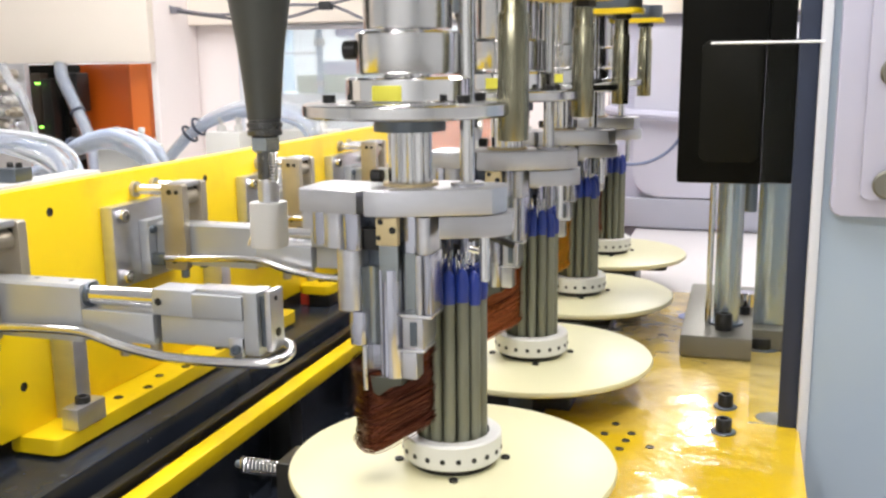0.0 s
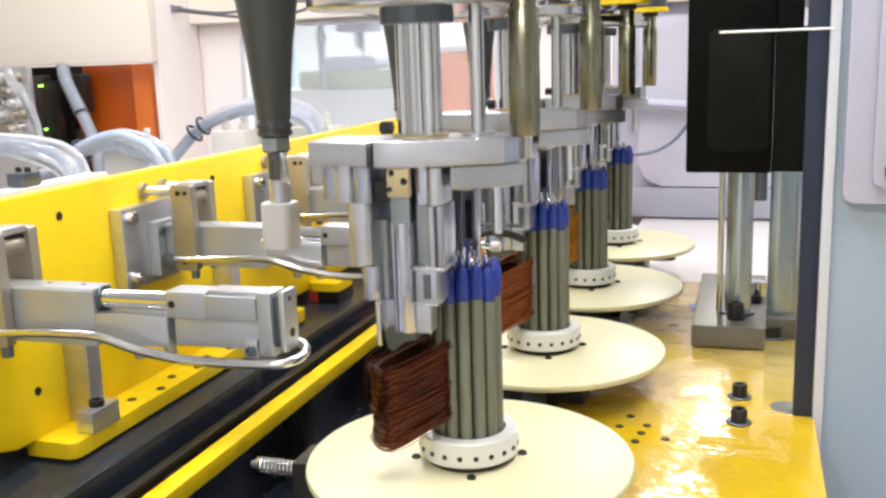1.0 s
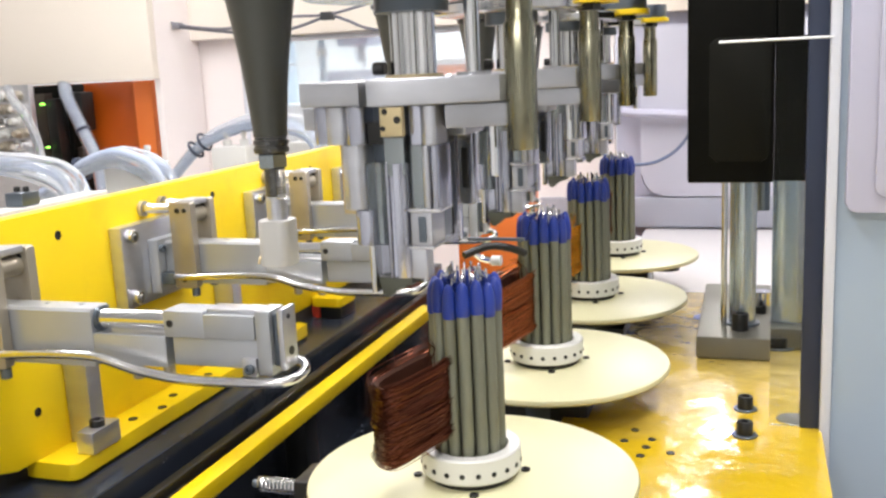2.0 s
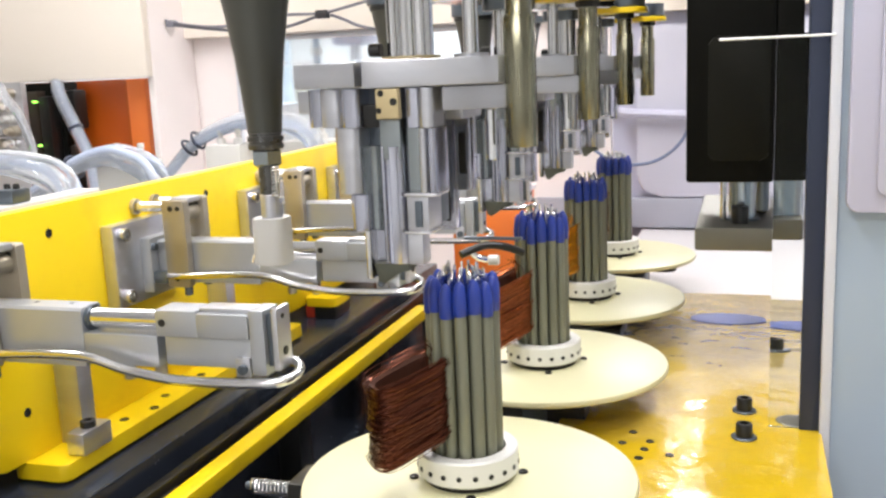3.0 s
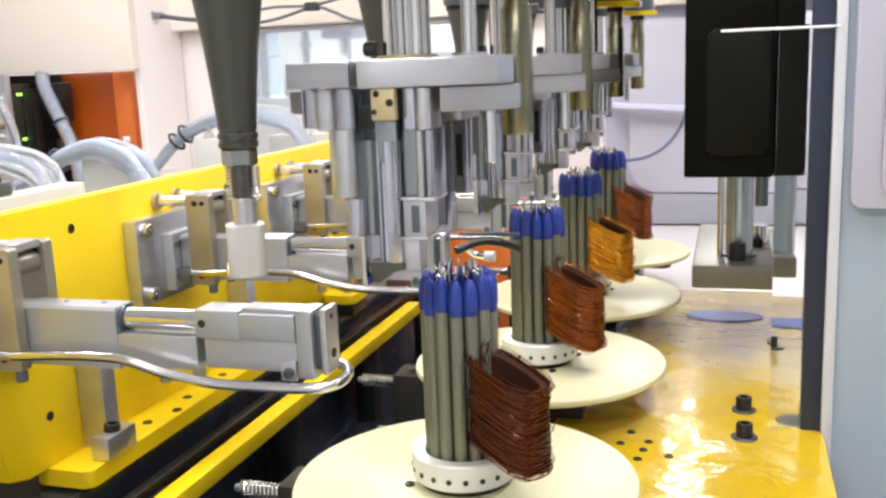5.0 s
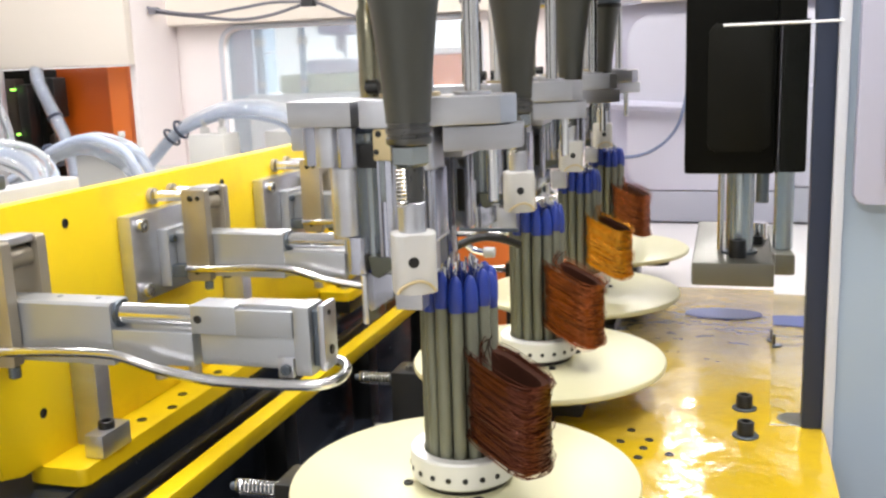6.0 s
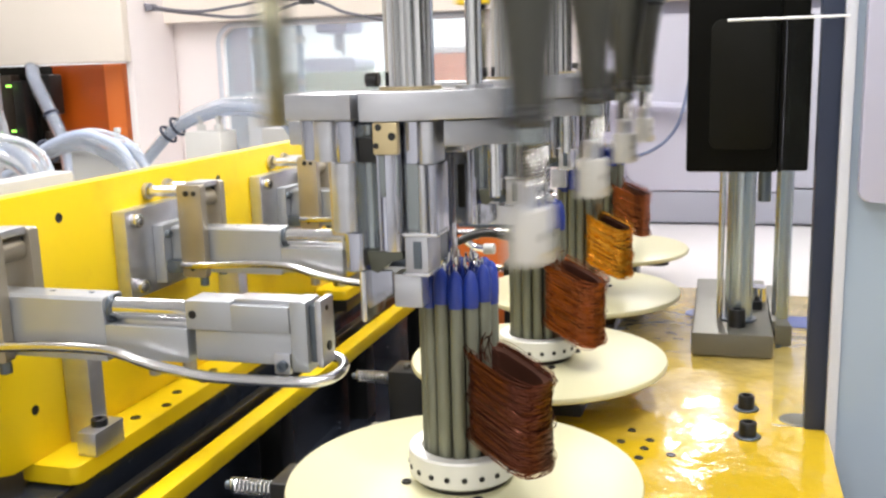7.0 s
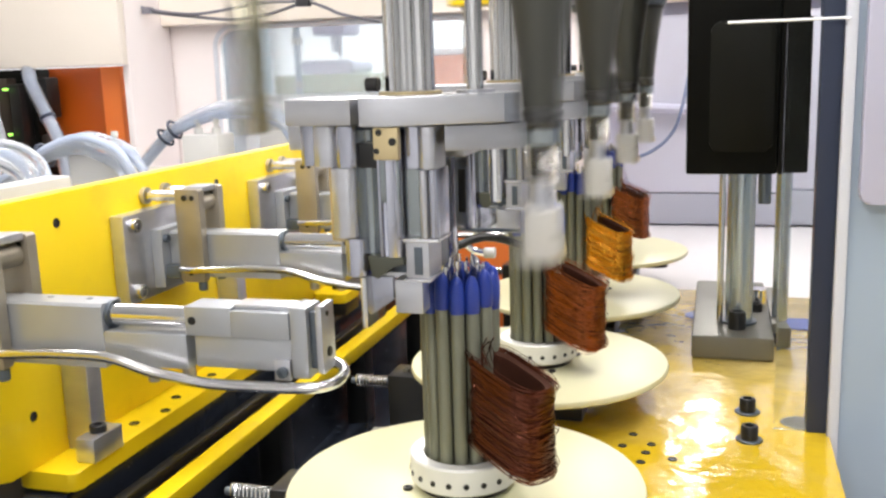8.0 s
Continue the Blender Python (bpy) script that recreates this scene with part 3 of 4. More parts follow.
# ---- winding station: tool, plunger, flyer ----
def build_tool():
    """Former of a station. z = 0 is the underside of its upper bracket."""
    t = empty("winding_former", "bright steel winding former hanging from a splined shaft", "winding former", "formers in a row")
    # upper brackets
    part("left_bracket", prism(bmesh.new(), [(-0.066, -0.040), (-0.013, -0.046), (-0.008, -0.030), (-0.008, 0.02), (-0.062, 0.025), (-0.070, 0.015), (-0.070, -0.032)], 0.0, 0.019, None, 0.0014), ALU, t)
    part("main_bracket", prism(bmesh.new(), [(-0.006, -0.0470), (0.0165, -0.0490), (0.092, -0.014), (0.100, 0.004), (0.094, 0.030), (0.02, 0.036), (-0.006, 0.03)], -0.001, 0.020, None, 0.0014), ALU, t)
    part("left_lug", box(bmesh.new(), -0.078, -0.045, -0.012, 0.03, -0.020, -0.002, 0.0015), ALU, t)
    part("right_lug", prism(bmesh.new(), [(0.052, -0.030), (0.094, -0.012), (0.104, 0.004), (0.10, 0.03), (0.05, 0.03)], -0.020, -0.002, None, 0.0012), ALU, t)
    # splined shaft and guide rod
    spline = []
    for k in range(48):
        a = 2 * math.pi * k / 48
        r = 0.0185 if (k // 2) % 2 else 0.0165
        spline.append((0.018 + r * math.cos(a), 0.0 + r * math.sin(a)))
    part("splined_shaft", prism(bmesh.new(), spline, 0.018, 0.30), STEEL, t)
    part("guide_rod", rod(bmesh.new(), 0.0062, 0.016, 0.30, 0.066, 0.006, 20), STEEL, t)
    part("guide_collar", lathe(bmesh.new(), [(0.006, 0.019), (0.014, 0.019), (0.014, 0.0225), (0.0065, 0.0225)], 24, pose(0.066, 0.006, 0)), ALU, t)
    part("brass_collar", lathe(bmesh.new(), [(0.018, 0.0195), (0.0235, 0.0195), (0.0235, 0.0225), (0.0185, 0.0225)], 30, pose(0.018, 0, 0)), BRASS, t)
    part("set_screw", rod(bmesh.new(), 0.0055, 0, 0.010, 0, 0, 14, m=along_x(-0.013, -0.010, 0.028)), BLACK, t)
    # left column: three ribs above, a shell, a lower shell and a thin jaw
    part("left_rib", prism(bmesh.new(), rounded(-0.0650, -0.0500, -0.022, 0.012, 0.005), -0.031, -0.001, None, 0.0008), TOOL_STEEL, t)
    part("left_column", prism(bmesh.new(), rounded(-0.0498, -0.0300, -0.034, 0.012, 0.007), -0.031, -0.001, None, 0.0008), ALU, t)
    part("left_rib", prism(bmesh.new(), rounded(-0.0298, -0.0132, -0.0385, 0.012, 0.005), -0.031, -0.001, None, 0.0008), TOOL_STEEL, t)
    # Brass colour here paints the yellow reflection on the steel.
    part("left_backing", prism(bmesh.new(), rounded(-0.0465, -0.0300, -0.014, 0.014, 0.004), -0.090, -0.0312, None, 0.0008), BRASS, t, "backing strip coloured as brass for a yellow reflection")
    part("left_shell", prism(bmesh.new(), rounded(-0.0360, -0.0145, -0.0385, 0.014, 0.0085), -0.083, -0.0312, None, 0.001), ALU, t)
    part("lower_shell", prism(bmesh.new(), rounded(-0.0265, -0.0100, -0.0385, 0.010, 0.0060), -0.112, -0.0835, None, 0.001), TOOL_STEEL, t)
    part("lower_backing", box(bmesh.new(), -0.0330, -0.0200, -0.012, 0.012, -0.118, -0.0905, 0.001), ALU, t)
    part("left_jaw", prism(bmesh.new(), rounded(-0.0150, -0.0100, -0.0385, 0.004, 0.0022), -0.151, -0.1122, None, 0.0010), STEEL, t)
    # centre: brass clamp, ridge and dark concave face
    clamp = part("brass_clamp", box(bmesh.new(), 0.0035, 0.0220, -0.0465, -0.0385, -0.0245, -0.0015, 0.0015), BRASS, t, "brass clamp block with holes")
    for x, z, r in ((0.0080, -0.0050, 0.0023), (0.0180, -0.0115, 0.0027), (0.0060, -0.0180, 0.0020)):
        part("hole", lathe(bmesh.new(), [(0, 0.0002), (r, 0.0002), (r * 1.15, -0.0004)], 12, along_y(x, -0.0467, z) @ Matrix.Rotation(math.pi, 4, "X")), BLACK, clamp)
    # Solid black block stands for the shade in the gap.
    part("dark_window", box(bmesh.new(), -0.0128, 0.0033, -0.0330, -0.0240, -0.0315, -0.0135, 0.0010), BLACK, t, "black block in place of the shaded gap beside the clamp")
    part("core_housing", prism(bmesh.new(), rounded(-0.0190, 0.0360, -0.0180, 0.0300, 0.004), -0.112, -0.001, None, 0.001), DARK_STEEL, t)
    part("upper_ridge", box(bmesh.new(), 0.0030, 0.0195, -0.0390, -0.0185, -0.0560, -0.0250, 0.0008), TOOL_SHADED, t)
    # right column and its foot
    part("right_column", prism(bmesh.new(), rounded(0.0222, 0.0345, -0.0340, -0.006, 0.003), -0.0320, -0.002, None, 0.0008), TOOL_STEEL, t)
    part("right_rib", prism(bmesh.new(), rounded(0.0347, 0.0460, -0.0390, -0.006, 0.004), -0.0320, -0.002, None, 0.0008), ALU, t)
    part("right_face", prism(bmesh.new(), rounded(0.0212, 0.0345, -0.0335, -0.006, 0.003), -0.0815, -0.0324, None, 0.0006), TOOL_SHADED, t, "face with its shade put into a dark blue-grey colour")
    part("right_shell", prism(bmesh.new(), rounded(0.0347, 0.0400, -0.0410, -0.006, 0.0022), -0.0815, -0.0324, None, 0.0006), ALU, t)
    part("right_shell", prism(bmesh.new(), rounded(0.0402, 0.0472, -0.0390, -0.004, 0.0030), -0.0815, -0.0324, None, 0.0006), TOOL_STEEL, t)
    part("foot_plate", box(bmesh.new(), 0.0215, 0.0480, -0.0415, -0.006, -0.0845, -0.0818, 0.0006), ALU_BRIGHT, t, "thin pale plate")
    part("foot", box(bmesh.new(), 0.0222, 0.0400, -0.0390, -0.006, -0.1115, -0.0848, 0.0012), ALU, t)
    part("foot_pane", box(bmesh.new(), 0.0290, 0.0352, -0.0402, -0.0392, -0.1085, -0.0880, 0.0004), DARK_STEEL, t, "dark slot in the foot")
    part("foot_plate", box(bmesh.new(), 0.0205, 0.0415, -0.0410, -0.006, -0.1138, -0.1117, 0.0006), ALU_BRIGHT, t, "thin pale plate")
    part("foot_core", box(bmesh.new(), 0.0110, 0.0325, -0.0340, -0.016, -0.1395, -0.1140, 0.0012), ALU, t)
    # slotted guide fins
    part("fin_carrier", box(bmesh.new(), 0.0060, 0.0500, 0.031, 0.092, -0.0300, -0.0015, 0.0015), ALU, t)
    for x, low, slot in ((0.0130, -0.1300, -0.1220), (0.0290, -0.0950, -0.0800)):
        fin = part("guide_fin", box(bmesh.new(), x, x + 0.0140, 0.074, 0.090, low, -0.0305, 0.0012), TOOL_STEEL, t)
        part("slot", box(bmesh.new(), x + 0.0035, x + 0.0100, 0.0728, 0.0750, slot, -0.0440, 0.0006), BLACK, fin, "dark slot")
    part("guide_needle", rod(bmesh.new(), 0.0045, -0.062, -0.0210, 0.0790, 0.010, 16), CHROME, t)
    # hanging blade beside the foot
    blade = prism(bmesh.new(), [(-0.0140, -0.1125), (0.0090, -0.1125), (0.0090, -0.1300), (-0.0120, -0.1440)], 0.0270, 0.0310, XZ, 0.0008)
    part("hanging_blade", blade, TOOL_STEEL, t, "thin bright hanging blade")
    return t


def build_core():
    """Core that slides inside a former; z = 0 is the former's underside while both move together."""
    c = empty("former_core", "ground steel core with a ridge sliding inside the winding former", "former core", "cores in a row")
    concave = [(-0.0150, -0.0185)] + [(-0.0150 + 0.0170 * q / 10, -0.0345 + 0.0075 * math.sin(math.pi * q / 10)) for q in range(11)] + [(0.0020, -0.0185)]
    part("concave_face", prism(bmesh.new(), concave, -0.138, -0.0460, None, 0.0004), TOOL_SHADED, c, "ground concave steel face")
    part("ridge", prism(bmesh.new(), [(0.0022, -0.0185), (0.0022, -0.0375), (0.0034, -0.0395), (0.0050, -0.0395), (0.0062, -0.0370), (0.0085, -0.0365), (0.0092, -0.0395), (0.0104, -0.0415), (0.0150, -0.0412), (0.0190, -0.0380), (0.0205, -0.0330), (0.0205, -0.0185)], -0.138, -0.0460, None, 0.0003), TOOL_STEEL, c)
    part("back", box(bmesh.new(), -0.0140, 0.0195, -0.0182, 0.0020, -0.136, -0.1130, 0.001), DARK_STEEL, c)
    part("tip", prism(bmesh.new(), [(-0.0080, -0.1383), (0.0200, -0.1383), (0.0205, -0.1440), (0.0100, -0.1460), (0.0000, -0.1550), (-0.0050, -0.1530)], 0.0120, 0.0380, XZ, 0.0008), TIP_DARK, c, "dark wedge-shaped tip")
    return c


def build_plunger():
    """Flange, hub and cylinder above the former; z = 0 is the flange's underside."""
    p = empty("plunger", "turned steel plunger hub with a wide flange and clamped collar", "plunger", "plungers in a row")
    bm = lathe(bmesh.new(), [(0.024, 0), (0.085, 0), (0.088, 0.002), (0.088, 0.010), (0.085, 0.012), (0.024, 0.012)], 48, pose(0.018, 0.0, 0))
    part("flange", bm, STEEL, p, "wide bright flange")
    part("lower_boss", lathe(bmesh.new(), [(0.020, -0.012), (0.030, -0.012), (0.030, 0), (0.020, 0)], 36, pose(0.018, 0, 0)), DARK_STEEL, p)
    part("disc", lathe(bmesh.new(), [(0.020, 0.012), (0.050, 0.012), (0.052, 0.014), (0.052, 0.030), (0.050, 0.032), (0.020, 0.032)], 44, pose(0.018, 0, 0)), CHROME, p)
    part("tag", box(bmesh.new(), 0.006, 0.030, -0.0535, -0.0500, 0.014, 0.026, 0.001), TAG_YELLOW, p, "yellow tag")
    part("collar", lathe(bmesh.new(), [(0.020, 0.034), (0.042, 0.034), (0.043, 0.036), (0.043, 0.066), (0.041, 0.068), (0.020, 0.068)], 40, pose(0.018, 0, 0)), STEEL, p)
    part("collar_slot", box(bmesh.new(), 0.008, 0.0115, -0.0255, -0.020, 0.036, 0.066, 0.0003), BLACK, p)
    part("clamp_screw", rod(bmesh.new(), 0.008, 0, 0.012, 0, 0, 16, m=along_x(-0.034, -0.010, 0.054)), BLACK, p, "black clamp screw")
    part("cylinder", lathe(bmesh.new(), [(0.020, 0.070), (0.036, 0.070), (0.0365, 0.072), (0.0365, 0.20), (0.020, 0.20)], 40, pose(0.018, 0, 0)), STEEL, p)
    for x, y in ((0.07, 0.03), (-0.03, 0.045), (-0.045, -0.02), (0.075, -0.035)):
        part("screw", socket_screw(bmesh.new(), 0.0055, 0.006, pose(x, y, 0.012)), BLACK, p)
    return p


def build_flyer():
    """Rotating arm; its origin lies on the winding axis, the wire nozzle on -x, the counterweight on +x."""
    f = empty("flyer", "rotating winding flyer with a dark tapered arm and white wire guide", "flyer", "flyers in a row")
    part("spider", prism(bmesh.new(), rounded(-0.15, 0.135, -0.028, 0.028, 0.026), 0.434, 0.456, None, 0.002), DARK_STEEL, f, "dark cross arm")
    part("cross_arm_cover", prism(bmesh.new(), rounded(0.050, 0.138, -0.030, 0.030, 0.020), 0.426, 0.4335, None, 0.001), YELLOW, f, "yellow cover plate")
    part("socket", rod(bmesh.new(), 0.031, 0.4275, 0.4338, -0.116, 0, 30), BLACK, f)
    part("spindle", lathe(bmesh.new(), [(0.045, 0.452), (0.075, 0.452), (0.075, 0.56), (0.045, 0.56)], 40), STEEL, f)
    x = -0.116
    cone = lathe(bmesh.new(), [(0, 0.4275), (0.0290, 0.4275), (0.0258, 0.41), (0.0206, 0.376), (0.0172, 0.345), (0.0150, 0.320), (0.0147, 0.3125), (0, 0.3125)], 36, pose(x, 0, 0))
    part("cone", cone, CONE_DARK, f, "dark tapered arm")
    part("collar", lathe(bmesh.new(), [(0, 0.2985), (0.0146, 0.2985), (0.0152, 0.2995), (0.0152, 0.3030), (0.0143, 0.3036), (0.0143, 0.3052), (0.0154, 0.3058), (0.0154, 0.3095), (0.0140, 0.3100), (0.0140, 0.3122), (0, 0.3122)], 28, pose(x, 0, 0)), FLYER_STEEL, f, "dark stepped steel collar")
    part("hex_nut", lathe(bmesh.new(), [(0, 0.2840), (0.0105, 0.2840), (0.0135, 0.2862), (0.0135, 0.2970), (0.0120, 0.2983), (0, 0.2983)], 6, pose(x, 0, 0)), TOOL_SHADED, f, "bright hexagon nut")
    part("stem", rod(bmesh.new(), 0.0090, 0.2605, 0.288, x + 0.001, 0, 18), FLYER_STEEL, f)
    part("lower_stem", rod(bmesh.new(), 0.0092, 0.236, 0.2603, x + 0.001, 0, 18), ALU, f, "bright lower stem")
    for side in (-1, 1):
        spring = [(x + 0.001 + side * 0.0090 + 0.0034 * math.cos(a), -side * 0.0070 + 0.0034 * math.sin(a), 0.258 + 0.026 * a / (2 * math.pi * 10)) for a in (2 * math.pi * k / 12 for k in range(121))]
        part("spring", tube(bmesh.new(), spring, 0.0009, 6), CHROME, f, "bright coil spring")
    outline = rounded(-0.0145, 0.0145, -0.0145, 0.0145, 0.0085)
    block = part("guide_block", prism(bmesh.new(), outline, 0.200, 0.240, pose(x, 0, 0), 0.0015), PLASTIC_WHITE, f, "white wire guide block")
    part("hole", lathe(bmesh.new(), [(0, 0.0002), (0.0034, 0.0002), (0.0040, -0.0004)], 14, pose(x - 0.0147, 0.002, 0.222) @ Matrix.Rotation(radians(-90), 4, "Y")), BLACK, block)
    arch = [(x - 0.012, 0.0, 0.1990), (x - 0.008, 0.0, 0.204), (x, 0.0, 0.2065), (x + 0.010, 0.0, 0.203), (x + 0.014, 0.0, 0.1985)]
    part("wire_eye", tube(bmesh.new(), smooth_path([(x - 0.0150, p[0] - x, p[2] + 0.003) for p in arch], 4), 0.0011, 6), BRASS, block, "wire eye")
    c = 0.106
    part("counterweight", lathe(bmesh.new(), [(0, 0.297), (0.0115, 0.297), (0.0125, 0.2985), (0.0125, 0.395), (0.0105, 0.398), (0.0105, 0.418), (0, 0.418)], 28, pose(c, 0, 0)), BRONZE_STEEL, f, "oiled steel counterweight")
    part("lock_nut", rod(bmesh.new(), 0.0135, 0.4185, 0.4258, c, 0, 6), BLACK, f)
    return f


# ---- yellow carriage with gripper arms ----
def build_carriage():
    """Built where it stands when pushed in."""
    c = empty("gripper_carriage", "yellow painted sliding carriage plate with a drilled foot flange", "carriage")
    outline = [(0.0995, -0.056), (1.30, -0.056), (1.30, 0.2235), (-0.45, 0.2235), (-0.45, 0.03), (-0.02, 0.024), (-0.008, -0.048), (0.02, -0.056)]
    yz = Matrix(((0, 0, 1, 0), (1, 0, 0, 0), (0, 1, 0, 0), (0, 0, 0, 1)))
    part("plate", prism(bmesh.new(), outline, -0.500, -0.480, yz, 0.0015), YELLOW, c, "upright yellow plate")
    flange = prism(bmesh.new(), rounded(-0.50, -0.428, 0.048, 0.655, 0.010), -0.076, -0.0565, None, 0.0015)
    part("flange", flange, YELLOW, c, "yellow foot flange")
    for y, z in ((0.128, 0.192), (0.060, -0.001), (0.47, 0.192), (0.81, 0.192)):
        part("hole", lathe(bmesh.new(), [(0, 0.0003), (0.0042, 0.0003), (0.0052, 0.0008), (0.0056, -0.0004)], 14, pose(-0.480, y, z) @ Matrix.Rotation(radians(90), 4, "Y")), BLACK, c)
    for k in range(10):
        part("hole", lathe(bmesh.new(), [(0, 0.0003), (0.0050, 0.0003), (0.0060, 0.0008), (0.0064, -0.0004)], 14, pose(-0.452 + 0.013 * (k % 2), 0.19 + 0.045 * k, -0.0565)), BLACK, c)
    for y in (0.80, 1.14):
        plate = part("tongue", prism(bmesh.new(), rounded(-0.4795, -0.418, y - 0.03, y + 0.045, 0.010), -0.058, -0.042, None, 0.0015), YELLOW, c, "yellow tongue plate")
        part("screw", socket_screw(bmesh.new(), 0.0075, 0.006, pose(-0.452, y + 0.012, -0.042)), BLACK, plate)
        part("tongue_block", box(bmesh.new(), -0.462, -0.420, y - 0.026, y + 0.04, -0.0805, -0.0585, 0.002), BLACK, c)
        part("red_cap", box(bmesh.new(), -0.4785, -0.4625, y - 0.028, y - 0.010, -0.0800, -0.0585, 0.002), RED, c, "red plastic cap")
    for k in range(2):
        y = 0.120 + STEP * k
        part("gusset", prism(bmesh.new(), [(-0.4795, -0.056), (-0.447, -0.056), (-0.447, 0.060), (-0.452, 0.077), (-0.4795, 0.077)], -(y + 0.012), -(y - 0.012), XZ, 0.001), ALU, c, "pale alloy gusset")
        part("stop_block", box(bmesh.new(), -0.4465, -0.4235, y - 0.043, y + 0.008, -0.056, -0.030, 0.0015), ALU, c)
        part("screw", socket_screw(bmesh.new(), 0.009, 0.008, pose(-0.4350, y - 0.018, -0.030)), BLACK, c)
    return c


def build_arm():
    """A gripper arm on the carriage plate; its own y = 0 is the arm's middle, in line with the winding axis."""
    a = empty("pneumatic_gripper", "satin aluminium gripper arm with a bent steel guard tube", "gripper", "grippers on the carriage")
    turn_x = Matrix.Rotation(radians(90), 4, "Y")
    base = part("base_plate", box(bmesh.new(), -0.4795, -0.461, -0.082, 0.074, 0.078, 0.184, 0.002), ALU, a)
    for y, z in ((-0.066, 0.171), (0.058, 0.171), (-0.066, 0.092), (0.058, 0.092)):
        part("screw", socket_screw(bmesh.new(), 0.0085, 0.009, pose(-0.461, y, z) @ turn_x), STEEL, base)
    mount = part("mount_flange", box(bmesh.new(), -0.461, -0.446, -0.030, 0.030, 0.088, 0.160, 0.002), ALU_LIGHT, a)
    for y, z in ((-0.023, 0.148), (0.022, 0.148), (-0.023, 0.106), (0.022, 0.106)):
        part("screw", socket_screw(bmesh.new(), 0.0050, 0.0055, pose(-0.446, y, z) @ turn_x), DARK_STEEL, mount)
    for y, z in ((-0.008, 0.1985), (0.036, 0.1985)):
        bar = part("tie_rod", rod(bmesh.new(), 0.0066, -0.472, -0.415, 0, 0, 20, m=Matrix.Translation((0, y, z)) @ turn_x), ALU_BRIGHT, a)
        part("collar", lathe(bmesh.new(), [(0.0068, -0.4795), (0.0105, -0.4795), (0.0105, -0.474), (0.0068, -0.474)], 20, Matrix.Translation((0, y, z)) @ turn_x), BROWN_STEEL, bar)
    for y0, y1, low in ((-0.028, -0.0155, 0.096), (0.018, 0.030, 0.100)):
        cheek = part("clamp_cheek", prism(bmesh.new(), rounded(-0.4245, -0.3925, low, 0.2085, 0.003), -y1, -y0, XZ, 0.0012), BROWN_STEEL, a, "tarnished clamp cheek")
        for x, z, r in ((-0.4120, 0.1985, 0.0036), (-0.4015, 0.1985, 0.0030), (-0.4100, 0.107, 0.0030), (-0.4010, 0.114, 0.0022)):
            part("pin", rod(bmesh.new(), r, 0, 0.0022, 0, 0, 12, chamfer=0.0004, m=along_y(x, y0 - 0.0020, z)), BLACK, cheek)
        part("foot_screw", rod(bmesh.new(), 0.0055, low - 0.011, low - 0.0003, -0.399, (y0 + y1) / 2, 12), DARK_STEEL, cheek)
    part("clamp_bridge", box(bmesh.new(), -0.421, -0.395, -0.0153, 0.0178, 0.2035, 0.2105, 0.0015), ALU, a)
    part("pivot", rod(bmesh.new(), 0.0105, -0.0152, 0.0177, 0, 0, 22, m=Matrix.Translation((-0.4065, 0, 0.1900)) @ Matrix.Rotation(radians(-90), 4, "X")), BROWN_STEEL, a, "round tarnished pivot")
    yz = Matrix(((0, 0, 1, 0), (1, 0, 0, 0), (0, 1, 0, 0), (0, 0, 0, 1)))
    body = part("body", prism(bmesh.new(), [(-0.0145, 0.100), (0.0145, 0.100), (0.0145, 0.1535), (0.0125, 0.1555), (-0.0120, 0.1555), (-0.0145, 0.1530)], -0.4455, -0.2985, yz, 0.0010), ALU_LIGHT, a, "satin aluminium slide body")
    for x in (-0.362, -0.322):
        part("screw", rod(bmesh.new(), 0.0026, 0.1553, 0.1560, x, 0.004, 12, chamfer=0.0002), DARK_STEEL, body)
    part("bore", lathe(bmesh.new(), [(0.0098, 0), (0.0122, 0), (0.0122, 0.0035), (0.0098, 0.0035)], 24, Matrix.Translation((-0.2985, 0.0, 0.1440)) @ turn_x), DARK_STEEL, body, "dark seal round the piston")
    part("piston", rod(bmesh.new(), 0.0096, -0.298, -0.215, 0, 0, 28, m=Matrix.Translation((0, 0.0, 0.1440)) @ turn_x), CHROME, a, "bright piston rod")
    part("slide_rail", box(bmesh.new(), -0.2984, -0.2195, -0.0145, 0.0135, 0.1030, 0.1325, 0.0015), ALU_LIGHT, a)
    head = part("slide_block", box(bmesh.new(), -0.2192, -0.1772, -0.0150, 0.0145, 0.1325, 0.1575, 0.0015), ALU_LIGHT, a)
    part("port", rod(bmesh.new(), 0.0036, 0, 0.0012, 0, 0, 16, chamfer=0.0003, m=along_y(-0.2125, -0.0158, 0.1455)), BLACK, head)
    part("slide_cover", box(bmesh.new(), -0.1770, -0.1255, -0.0160, 0.0105, 0.1335, 0.1555, 0.0012), ALU_LIGHT, a)
    part("slide_spine", box(bmesh.new(), -0.1770, -0.1240, -0.0085, 0.0140, 0.1556, 0.1590, 0.0010), ALU, a)
    part("lower_block", box(bmesh.new(), -0.2140, -0.1268, -0.0105, 0.0125, 0.1050, 0.1324, 0.0015), ALU_LIGHT, a)
    stop = part("stop_lug", box(bmesh.new(), -0.1410, -0.1268, -0.0150, -0.0106, 0.0990, 0.1160, 0.0012), ALU, a)
    part("stop_screw", socket_screw(bmesh.new(), 0.0046, 0.0040, along_y(-0.1330, -0.0150, 0.1065) @ Matrix.Rotation(math.pi, 4, "X")), DARK_STEEL, stop)
    part("end_plate", box(bmesh.new(), -0.1253, -0.1105, -0.0150, 0.0150, 0.1010, 0.1600, 0.0022), ALU_LIGHT, a)
